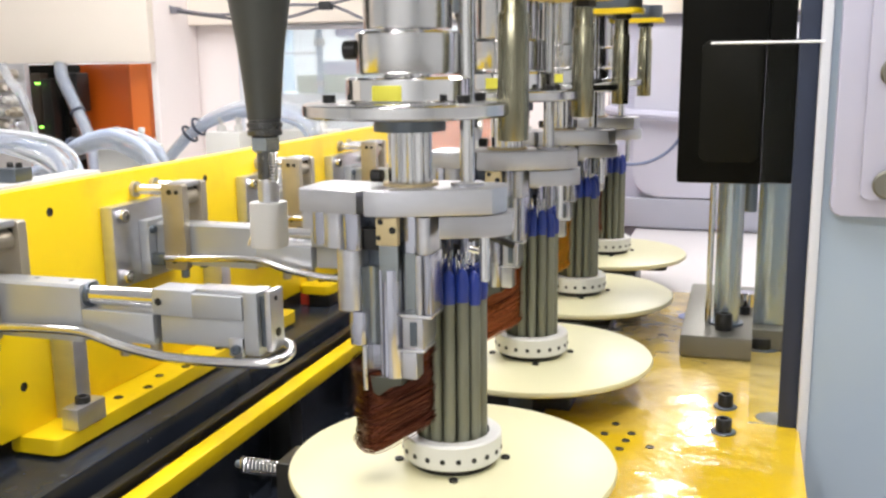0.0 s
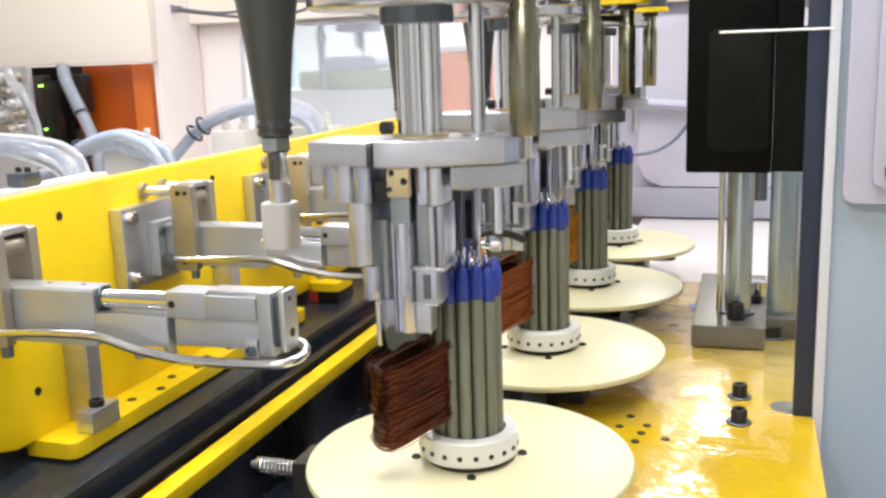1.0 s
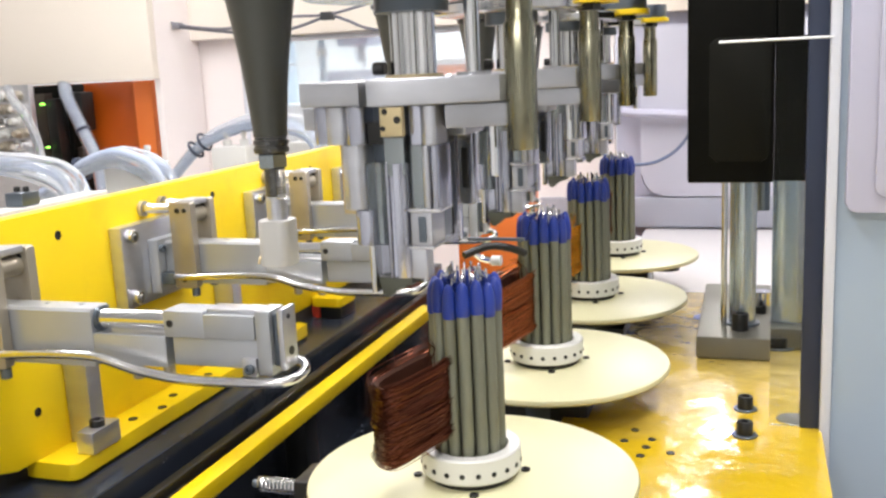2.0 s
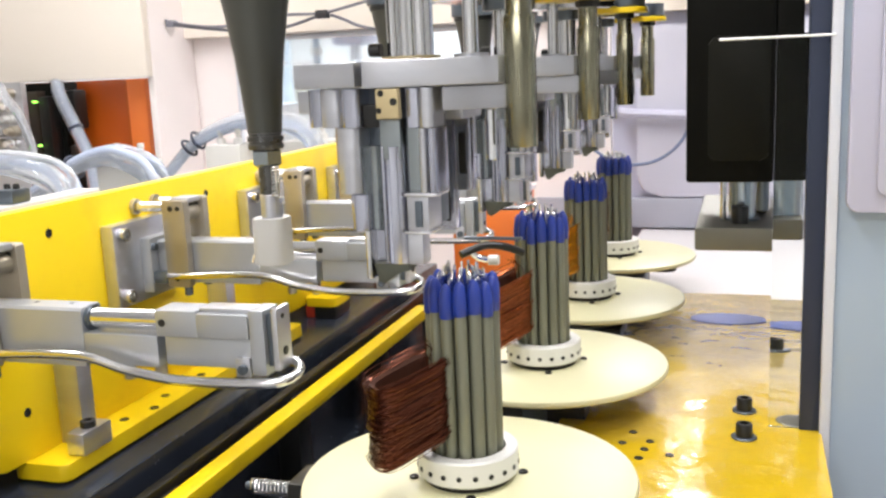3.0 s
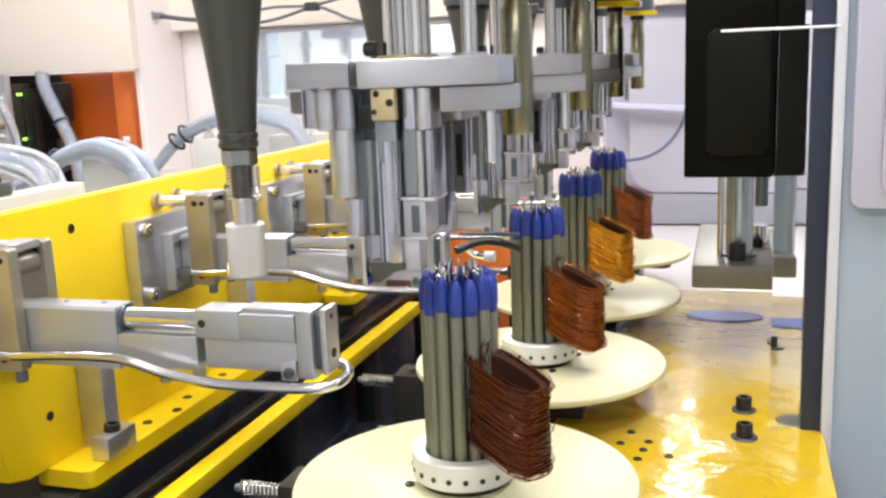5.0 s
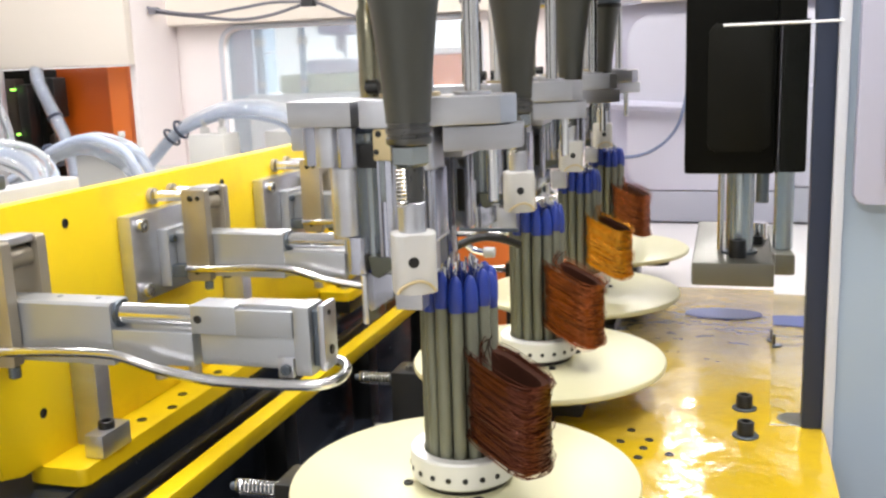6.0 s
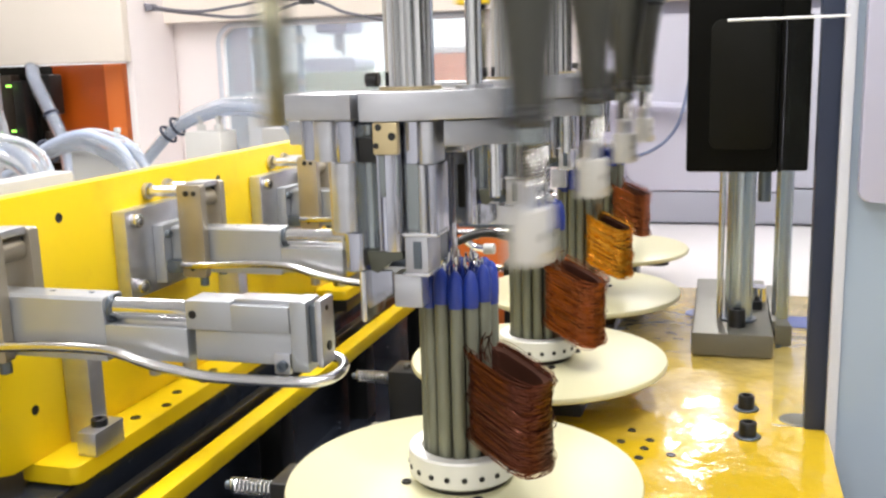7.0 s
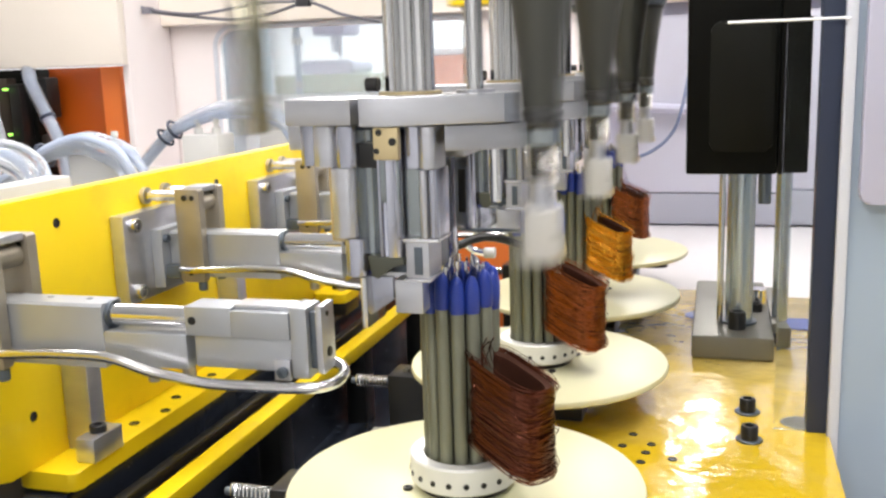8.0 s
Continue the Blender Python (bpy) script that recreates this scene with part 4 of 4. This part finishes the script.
    part("spacer", box(bmesh.new(), -0.1104, -0.1035, -0.0095, 0.0110, 0.1090, 0.1560, 0.0010), DARK_STEEL, a)
    jaw = part("jaw_plate", box(bmesh.new(), -0.1034, -0.0975, -0.0145, 0.0115, 0.1060, 0.1620, 0.0020), ALU, a)
    part("screw", rod(bmesh.new(), 0.0042, 0, 0.0012, 0, 0, 14, chamfer=0.0003, m=along_x(-0.0975, -0.002, 0.122)), BLACK, jaw)
    part("screw", rod(bmesh.new(), 0.0024, 0, 0.0010, 0, 0, 12, chamfer=0.0003, m=along_x(-0.0975, -0.004, 0.154)), BLACK, jaw)
    for x in (-0.262, -0.228):
        part("foot_screw", rod(bmesh.new(), 0.0058, 0.0860, 0.1029, x, 0.0, 14), BROWN_STEEL, a)
    guard = smooth_path([(-0.428, -0.024, 0.1105), (-0.40, -0.0295, 0.1115), (-0.342, -0.0295, 0.1150), (-0.300, -0.0295, 0.1155), (-0.278, -0.0295, 0.1135), (-0.245, -0.0290, 0.1045), (-0.206, -0.0285, 0.0985), (-0.180, -0.0280, 0.0970),
                         (-0.137, -0.0280, 0.0975), (-0.104, -0.0270, 0.0990), (-0.092, -0.0200, 0.1000), (-0.0875, -0.0060, 0.1010), (-0.0890, 0.0060, 0.1040), (-0.0960, 0.0120, 0.1070), (-0.106, 0.0120, 0.1090)], 6)
    part("guard_tube", tube(bmesh.new(), guard, 0.0046, 12), STEEL, a, "bent bright guard tube")
    part("tube_clip", box(bmesh.new(), -0.4450, -0.4255, -0.0290, -0.0150, 0.1000, 0.1160, 0.002), DARK_STEEL, a)
    return a


def build_rail():
    r = empty("slide_rail", "long yellow painted rail in front of the carriage", "rail")
    part("bar", box(bmesh.new(), -0.392, -0.366, -0.25, 0.99, -0.128, -0.106, 0.002), YELLOW, r)
    for k in range(4):
        y = 0.12 + STEP * k
        part("bracket", box(bmesh.new(), -0.43, -0.393, y - 0.02, y + 0.02, -0.285, -0.112, 0.002), BLACK, r)
    part("track", box(bmesh.new(), -0.60, -0.44, -0.2, 1.28, -0.285, -0.081, 0.004), VOID, r, "dark guide track")
    part("ledge", box(bmesh.new(), -0.418, -0.404, 0.0, 1.1, -0.120, -0.100, 0.002), BLACK, r)
    for k in range(4):
        y = 0.06 + STEP * k
        s = empty("spring_plunger", "bright spring on a thin shaft beside a turntable", "spring plunger", "spring plungers by the turntables")
        part("shaft", rod(bmesh.new(), 0.004, -0.262, -0.145, 0, 0, 12, m=Matrix.Translation((0, y, -0.062)) @ Matrix.Rotation(radians(90), 4, "Y")), DARK_STEEL, s)
        helix = [(-0.255 + 0.045 * q / 120, y + 0.0072 * math.cos(2 * math.pi * q / 12), -0.062 + 0.0072 * math.sin(2 * math.pi * q / 12)) for q in range(121)]
        part("spring", tube(bmesh.new(), helix, 0.0013, 6), CHROME, s)
        part("bracket", box(bmesh.new(), -0.205, -0.155, y - 0.02, y + 0.03, -0.285, -0.046, 0.003), BLACK, s)
        part("screw", socket_screw(bmesh.new(), 0.005, 0.005, pose(-0.185, y, -0.046)), GREY_STEEL, s)
        part("latch", box(bmesh.new(), -0.16, -0.07, y + 0.125, y + 0.15, -0.06, -0.045, 0.002), GREY_STEEL, s)


# ---- press on the table ----
def build_orange_box():
    b = empty("orange_crate", "orange-red box standing on the rear base plate", "box")
    part("body", box(bmesh.new(), -0.405, -0.237, 1.30, 1.42, -0.28, 0.075, 0.004), ORANGE_EDGE, b)
    part("lid", box(bmesh.new(), -0.409, -0.233, 1.296, 1.424, 0.075, 0.086, 0.003), WHITE_PAINT, b, "pale lid")


def build_press():
    b = empty("column_press", "tall black press housing with a recessed cover", "press")
    part("housing", box(bmesh.new(), 0.160, 0.268, 0.50, 0.80, 0.200, 0.70, 0.004), BLACK_PLASTIC, b)
    part("cover", prism(bmesh.new(), rounded(0.187, 0.262, 0.228, 0.385, 0.014), -0.4995, -0.495, XZ, 0.001), BLACK_SATIN, b, "recessed black cover")
    part("side_plate", box(bmesh.new(), 0.2685, 0.300, 0.50, 0.78, 0.200, 0.70, 0.003), BLACK_PLASTIC, b)
    part("sensor_tip", rod(bmesh.new(), 0.008, 0.160, 0.2, 0.256, 0.53, 14), DARK_STEEL, b)
    part("carrier", box(bmesh.new(), 0.17, 0.60, 0.60, 0.80, 0.70, 0.78, 0.004), DARK_STEEL, b)
    part("post", box(bmesh.new(), 0.52, 0.60, 0.62, 0.78, -0.05, 0.70, 0.004), LAVENDER, b)
    p = empty("clamping_block", "grey ground steel clamping block on bright guide shafts", "clamping block")
    part("foot", box(bmesh.new(), 0.170, 0.274, 0.533, 0.86, -0.0485, -0.017, 0.004), GREY_STEEL, p)
    part("shaft", rod(bmesh.new(), 0.0042, -0.017, 0.42, 0.2055, 0.592, 18), STEEL, p, "thin bright shaft")
    part("shaft", rod(bmesh.new(), 0.0185, -0.017, 0.42, 0.2305, 0.610, 28), SHAFT, p, "thick bright guide shaft")
    part("collar", lathe(bmesh.new(), [(0.0185, -0.017), (0.024, -0.017), (0.024, -0.014), (0.0187, -0.014)], 28, pose(0.2305, 0.610, 0)), DARK_STEEL, p)
    part("screw", socket_screw(bmesh.new(), 0.0115, 0.024, pose(0.228, 0.575, -0.017)), BLACK, p, "black socket screw")
    s2 = part("sleeve", rod(bmesh.new(), 0.013, -0.017, 0.010, 0.258, 0.70, 20), CHROME, p)
    part("screw", socket_screw(bmesh.new(), 0.0085, 0.012, pose(0.256, 0.672, -0.017)), BLACK, p)
    part("side_lug", box(bmesh.new(), 0.2745, 0.302, 0.62, 0.84, -0.0485, -0.020, 0.003), GREY_STEEL, p)
    part("shaft", rod(bmesh.new(), 0.013, -0.020, 0.42, 0.2895, 0.66, 24), SHAFT, p, "thick bright guide shaft")
    return p


# ---- door post close to the camera ----
def build_door_post():
    d = empty("door_post", "blue-grey enclosure post with a dark seal and pale cover plate", "post")
    part("seal", box(bmesh.new(), 0.2945, 0.3145, 0.296, 0.33, TABLE_Z, 0.75, 0.0015), NAVY, d, "dark rubber seal")
    part("edge", box(bmesh.new(), 0.3147, 0.3255, 0.288, 0.36, -0.345, 0.75, 0.002), STRIP, d, "pale edge strip")
    part("panel", box(bmesh.new(), 0.3257, 1.30, 0.294, 0.36, -0.345, 0.75, 0.002), BLUE_GREY, d, "blue-grey painted panel")
    part("cover", prism(bmesh.new(), rounded(0.333, 0.48, 0.197, 0.70, 0.010), -0.2935, -0.275, XZ, 0.003), LAVENDER, d, "pale cover plate")
    part("cover_ridge", prism(bmesh.new(), rounded(0.360, 0.47, 0.215, 0.69, 0.008), -0.2745, -0.268, XZ, 0.002), LAVENDER, d)
    for z in (0.232, 0.345):
        part("bolt", rod(bmesh.new(), 0.015, 0, 0.006, 0, 0, 28, chamfer=0.002, m=along_y(0.385, 0.2615, z)), GREY_STEEL, d, "round steel bolt head")
    g = empty("guard_pane", "clear acrylic guard pane with a white rod for a reflected streak", "guard")
    pane = part("pane", box(bmesh.new(), 0.262, 0.2943, 0.300, 0.304, TABLE_Z, 0.380, 0.0006), GUARD, g)
    pane.visible_shadow = False
    # White rod added as the streak of a lamp mirrored in the pane.
    part("polished_edge", rod(bmesh.new(), 0.0013, 0.205, 0.318, 0, 0, 8, chamfer=0.0003, m=Matrix.Translation((0, 0.286, 0.3765)) @ Matrix.Rotation(radians(90), 4, "Y")), HALL_WHITE, g, "white rod in place of a bright reflected streak")


# ---- hoses, cables and valves behind the carriage ----
def build_services():
    b = empty("valve_bench", "white bench behind the carriage plate carrying air fittings", "bench")
    part("top", box(bmesh.new(), -1.25, -0.56, -0.3, 1.40, 0.085, 0.115, 0.004), BENCH, b)
    part("body", box(bmesh.new(), -1.24, -0.60, -0.28, 1.39, -0.95, 0.085, 0.006), BEIGE, b)
    part("ledge", box(bmesh.new(), -0.60, -0.565, -0.28, 0.27, 0.1155, 0.2260, 0.003), PLASTIC_WHITE, b, "white raised ledge")
    for x, y, w, l, z0, z1, pale in ((-0.583, 0.135, 0.026, 0.030, 0.226, 0.243, False), (-0.583, 0.06, 0.020, 0.05, 0.226, 0.238, True), (-0.897, 0.80, 0.11, 0.06, 0.115, 0.212, True), (-0.850, 1.10, 0.085, 0.07, 0.115, 0.216, True), (-0.70, 1.20, 0.12, 0.08, 0.115, 0.215, True)):
        v = empty("air_manifold", "pale air manifold block with push-in fittings" if pale else "small dark switch block on the white ledge", "manifold", "manifolds on the bench")
        part("block", box(bmesh.new(), x - w / 2, x + w / 2, y - l / 2, y + l / 2, z0, z1, 0.003), PLASTIC_WHITE if pale else DARK_STEEL, v)
        for k in range(2):
            xx = x - w / 2 + w * (k + 0.5) / 2
            part("fitting", lathe(bmesh.new(), [(0, 0.032), (0.006, 0.032), (0.007, 0.024), (0.005, 0.022), (0.005, 0.014), (0.0100, 0.013), (0.0100, 0), (0, 0)] if w > 0.04 else [(0, 0.006), (0.003, 0.006), (0.004, 0.004), (0.004, 0), (0, 0)], 14, pose(xx, y, z1)), PLASTIC_WHITE if pale else BLACK, v)
    bundles = [
        ([(-0.93, 0.35, 0.255), (-0.870, 0.35, 0.260), (-0.809, 0.35, 0.256), (-0.749, 0.35, 0.248), (-0.702, 0.35, 0.232), (-0.672, 0.34, 0.200), (-0.655, 0.33, 0.12)], 4, 0.0085, 0.0120, ()),
        ([(-1.106, 0.78, 0.150), (-1.036, 0.76, 0.178), (-0.979, 0.75, 0.208), (-0.912, 0.75, 0.226), (-0.863, 0.75, 0.218), (-0.815, 0.75, 0.190), (-0.775, 0.74, 0.12)], 6, 0.0085, 0.0125, (15,)),
        ([(-1.06, 1.12, 0.118), (-0.988, 1.10, 0.178), (-0.948, 1.10, 0.213), (-0.909, 1.10, 0.236), (-0.864, 1.10, 0.253), (-0.806, 1.10, 0.266), (-0.731, 1.10, 0.262), (-0.66, 1.10, 0.232), (-0.62, 1.10, 0.12)], 3, 0.0105, 0.0095, (15, 20)),
    ]
    for points, count, r, spread, ties in bundles:
        h = empty("hose_bundle", "bundle of clear bluish air hoses held by dark ties", "hose", "hoses behind the carriage")
        middle = smooth_path(points, 8)
        for k in range(count):
            fan = 2 * math.pi * k / count + 0.4
            off = Vector((0.6 * spread * math.sin(fan * 1.7), spread * math.sin(fan), spread * math.cos(fan)))
            last = len(points) - 1
            line = smooth_path([Vector(p) + off * (0.75 + 1.7 * max(0.0, q / last - 0.35)) for q, p in enumerate(points)], 8)
            part("hose", tube(bmesh.new(), line, r, 12), HOSE_BLUE if k % 4 == 1 else HOSE, h)
        for q in ties:
            d = (middle[q + 1] - middle[q - 1]).to_track_quat("Z", "Y").to_matrix().to_4x4()
            ring = [(Matrix.Translation(middle[q]) @ d) @ Vector(((spread + r) * 1.02 * math.cos(w), (spread + r) * 1.02 * math.sin(w), 0)) for w in (2 * math.pi * g / 24 for g in range(24))]
            part("tie", tube(bmesh.new(), ring, 0.0032, 6, True), NAVY, h, "dark blue cable tie")
    drop = empty("drop_hose", "clear hose rising to the beige cover", "hose")
    line = smooth_path([(-1.665, 1.545, 0.41), (-1.625, 1.515, 0.368), (-1.575, 1.46, 0.330), (-1.526, 1.45, 0.239), (-1.470, 1.42, 0.158), (-1.445, 1.40, 0.06), (-1.42, 1.38, -0.10)], 8)
    part("hose", tube(bmesh.new(), line, 0.0185, 14), HOSE, drop)
    part("liner", tube(bmesh.new(), line, 0.0110, 10), HOSE_BLUE, drop, "pale inner hose")
    for q in (24, 33):
        d = (line[q + 1] - line[q - 1]).to_track_quat("Z", "Y").to_matrix().to_4x4()
        part("tie", lathe(bmesh.new(), [(0.0187, -0.004), (0.0215, -0.004), (0.0215, 0.004), (0.0187, 0.004)], 20, Matrix.Translation(line[q]) @ d), NAVY, drop, "dark hose clip")
    side = empty("side_hose", "thin clear hose hanging beside the valve island", "hose")
    part("hose", tube(bmesh.new(), smooth_path([(-1.56, 1.22, 0.365), (-1.526, 1.20, 0.331), (-1.497, 1.20, 0.295), (-1.472, 1.20, 0.231), (-1.466, 1.20, 0.159), (-1.47, 1.20, 0.02)], 8), 0.0120, 12), HOSE, side)
    valves = empty("valve_island", "dark valve island with small green lamps", "valve island")
    part("body", box(bmesh.new(), -1.95, -1.600, 1.50, 1.57, -0.6, 0.368, 0.006), BLACK_PLASTIC, valves)
    for k in range(8):
        low, high = (0.05, 0.33) if k % 2 else (0.11, 0.345)
        part("valve", box(bmesh.new(), -1.935 + 0.041 * k, -1.901 + 0.041 * k, 1.462 - 0.006 * (k % 3), 1.4985, low, high, 0.003), BLACK if k % 3 else BROWN_DARK, valves)
    part("side_valve", box(bmesh.new(), -1.599, -1.565, 1.505, 1.56, 0.235, 0.345, 0.006), BLACK, valves)
    part("side_valve", box(bmesh.new(), -1.599, -1.580, 1.505, 1.56, 0.10, 0.190, 0.006), BROWN_DARK, valves)
    for x, z, w in ((-1.648, 0.317, 0.006), (-1.647, 0.196, 0.004), (-1.653, 0.156, 0.004), (-1.640, 0.156, 0.003), (-1.70, 0.30, 0.004)):
        part("lamp", box(bmesh.new(), x - w, x + w, 1.440, 1.4485, z - 0.0025, z + 0.0025, 0.0008), GREEN_LED, valves, "small green lamp")
    rack = empty("fitting_rack", "rack of bright connectors beside the orange screen", "rack")
    part("spine", box(bmesh.new(), -1.76, -1.60, 1.34, 1.36, -0.60, 0.372, 0.002), ALU, rack)
    for k in range(7):
        for j in range(3):
            x, z = -1.725 + 0.046 * j + 0.006 * (k % 2), 0.145 + 0.033 * k
            plug = part("connector", lathe(bmesh.new(), [(0, 0.045), (0.008, 0.045), (0.010, 0.040), (0.010, 0.026), (0.0145, 0.024), (0.0145, 0), (0, 0)], 12, along_y(x, 1.34, z) @ Matrix.Rotation(math.pi, 4, "X")), (CHROME, PLASTIC_WHITE, BROWN_STEEL)[(k * 2 + j) % 3], rack)
    w = empty("wire_bundle", "thin black wires slung under the header", "cable")
    part("wire", tube(bmesh.new(), smooth_path([(-1.44, 1.62, 0.60), (-1.362, 1.62, 0.533), (-1.301, 1.62, 0.513), (-1.164, 1.62, 0.493), (-1.046, 1.62, 0.480), (-0.946, 1.62, 0.489), (-0.839, 1.62, 0.513), (-0.784, 1.62, 0.500), (-0.735, 1.62, 0.479), (-0.66, 1.69, 0.46)], 8), 0.0042, 8), WIRE_GREY, w)
    part("wire", tube(bmesh.new(), smooth_path([(-1.43, 1.61, 0.61), (-1.372, 1.61, 0.552), (-1.301, 1.612, 0.520), (-1.163, 1.61, 0.499), (-1.044, 1.61, 0.508), (-0.943, 1.61, 0.519), (-0.839, 1.612, 0.518), (-0.74, 1.61, 0.535), (-0.62, 1.61, 0.56)], 8), 0.0040, 8), WIRE_GREY, w)
    part("tie", box(bmesh.new(), -1.312, -1.288, 1.603, 1.628, 0.506, 0.524, 0.003), WIRE_GREY, w)
    part("tie", box(bmesh.new(), -0.856, -0.822, 1.603, 1.628, 0.504, 0.526, 0.003), CABLE, w)
    lead = empty("blue_lead", "blue lead curving down beside the far wall opening", "cable")
    part("wire", tube(bmesh.new(), smooth_path([(0.16, 1.72, 0.48), (0.135, 1.55, 0.33), (0.117, 1.50, 0.2285), (0.098, 1.50, 0.178), (0.06, 1.50, 0.140), (0.008, 1.50, 0.120), (-0.06, 1.50, 0.125), (-0.14, 1.60, 0.16), (-0.20, 1.75, 0.17)], 8), 0.0042, 8), LEAD, lead)
    part("wire", tube(bmesh.new(), smooth_path([(-0.10, 1.75, 0.235), (-0.05, 1.69, 0.230), (0.02, 1.69, 0.226), (0.12, 1.69, 0.220), (0.22, 1.69, 0.225), (0.40, 1.74, 0.23)], 8), 0.012, 8), LAVENDER, lead)
    nozzle = empty("air_nozzle", "black air nozzle with a white tip", "nozzle", "nozzles behind the rods")
    part("body", tube(bmesh.new(), smooth_path([(0.012, 0.19, 0.166), (-0.004, 0.18, 0.174), (-0.024, 0.17, 0.177), (-0.044, 0.15, 0.171)], 6), 0.0042, 12), BLACK, nozzle)
    part("tip", rod(bmesh.new(), 0.0055, 0, 0.011, 0, 0, 14, m=along_x(-0.019, 0.165, 0.163)), PLASTIC_WHITE, nozzle, "white tip")
    part("elbow", tube(bmesh.new(), smooth_path([(-0.019, 0.165, 0.163), (-0.030, 0.163, 0.166), (-0.038, 0.160, 0.174)], 5), 0.0034, 10), CHROME, nozzle, "bright elbow")
    part("lever", box(bmesh.new(), -0.048, 0.014, 0.176, 0.181, 0.1815, 0.1850, 0.001), DARK_STEEL, nozzle, "dark flat lever")


build_hall()
build_enclosure()
build_glint_lamp()
build_behind_window()
build_base()
build_rail()
PRESS_FOOT = build_press()
build_door_post()
build_orange_box()
build_services()
CARRIAGE = build_carriage()


def row_of(thing, x=0.0, y=0.0):
    things = [thing]
    thing.matrix_basis = pose(x, y, 0)
    for k in range(1, STATIONS):
        things.append(copy_thing(thing, pose(x, y + STEP * k, 0)))
    return things


TURNTABLES = row_of(build_turntable())
row_of(build_hub())
FORMERS = row_of(build_tool(), *AXIS)
CORES = row_of(build_core(), *AXIS)
PLUNGERS = row_of(build_plunger(), *AXIS)
FLYERS = row_of(build_flyer(), *AXIS)
ARMS = row_of(build_arm(), 0, ARM_Y)
COILS = [build_coil(COPPER_DARK, 3, "dark red-brown enamelled copper coil held by the rods"), build_coil(COPPER, 4, "red-brown enamelled copper coil held by the rods"),
         build_coil(COPPER_GOLD, 5, "golden enamelled copper coil held by the rods"), build_coil(COPPER, 6, "red-brown enamelled copper coil held by the rods")]

COIL_AT = 227
TURN = [(0, 0), (3.5, 0), (3.6, -15), (3.7, -61), (3.8, -122), (3.9, -183), (4.0, -236), (4.1, -257), (4.2, -259), (8.0, -259)]
FORMER_Z = [(0, 0.239), (0.5, 0.2455), (0.62, 0.248), (1.0, 0.277), (1.5, 0.306), (2.0, 0.337), (2.2, 0.345), (2.8, 0.348), (3.5, 0.346), (4.5, 0.346), (4.8, 0.346), (5.6, 0.307), (8.0, 0.304)]
CORE_Z = [row for row in FORMER_Z if row[0] < 4.7] + [(8.0, 0.346)]
PLUNGER_Z = [(0, 0.316), (0.55, 0.322), (0.7, 0.345), (0.85, 0.385), (1.0, 0.400), (1.5, 0.416), (2.0, 0.420), (3.5, 0.436), (8.0, 0.438)]
FLYER_TURN = [(0, 0), (4.75, 0), (5.1, 48), (5.5, 107), (5.7, 116), (6.85, 116), (6.9, 121), (6.9333, 132), (6.9667, 147), (7.0, 167), (7.0333, 196), (7.0667, 229), (7.1, 264), (7.1333, 297), (7.1667, 330), (7.2, 363)]
while FLYER_TURN[-1][0] < 7.99:
    t_last, a_last = FLYER_TURN[-1]
    FLYER_TURN.append((round(t_last + 1 / 30, 4), a_last + (60.0 if t_last < 7.49 else 48.0)))
CARRIAGE_X = [(0, -0.053), (3.2, -0.053), (3.3, -0.050), (3.4, -0.012), (3.5, 0.0), (8.0, 0.0)]
PRESS_Z = [(0, 0.0), (2.3, 0.0), (2.5, 0.01), (2.9, 0.148), (3.1, 0.153), (4.35, 0.153), (4.5, 0.113), (4.65, 0.096), (6.3, 0.096), (6.36, 0.07), (6.44, 0.01), (6.5, 0.0), (8.0, 0.0)]


def motions():
    for k in range(STATIONS):
        y = STEP * k
        walk(TURNTABLES[k], [(t, pose(0, y, 0, 0, 0, a)) for t, a in TURN])
        walk(COILS[k], [(t, pose(0, y, 0, 0, 0, COIL_AT + a)) for t, a in TURN])
        walk(FORMERS[k], [(t, pose(AXIS[0], AXIS[1] + y, z)) for t, z in FORMER_Z])
        walk(CORES[k], [(t, pose(AXIS[0], AXIS[1] + y, z)) for t, z in CORE_Z])
        walk(PLUNGERS[k], [(t, pose(AXIS[0], AXIS[1] + y, z)) for t, z in PLUNGER_Z])
        walk(FLYERS[k], [(t, pose(AXIS[0], AXIS[1] + y, 0, 0, 0, a)) for t, a in FLYER_TURN])
        walk(ARMS[k], [(t, pose(x, ARM_Y + y, 0)) for t, x in CARRIAGE_X])
    walk(CARRIAGE, [(t, pose(x, 0, 0)) for t, x in CARRIAGE_X])
    walk(PRESS_FOOT, [(t, pose(0, 0, z)) for t, z in PRESS_Z])


motions()
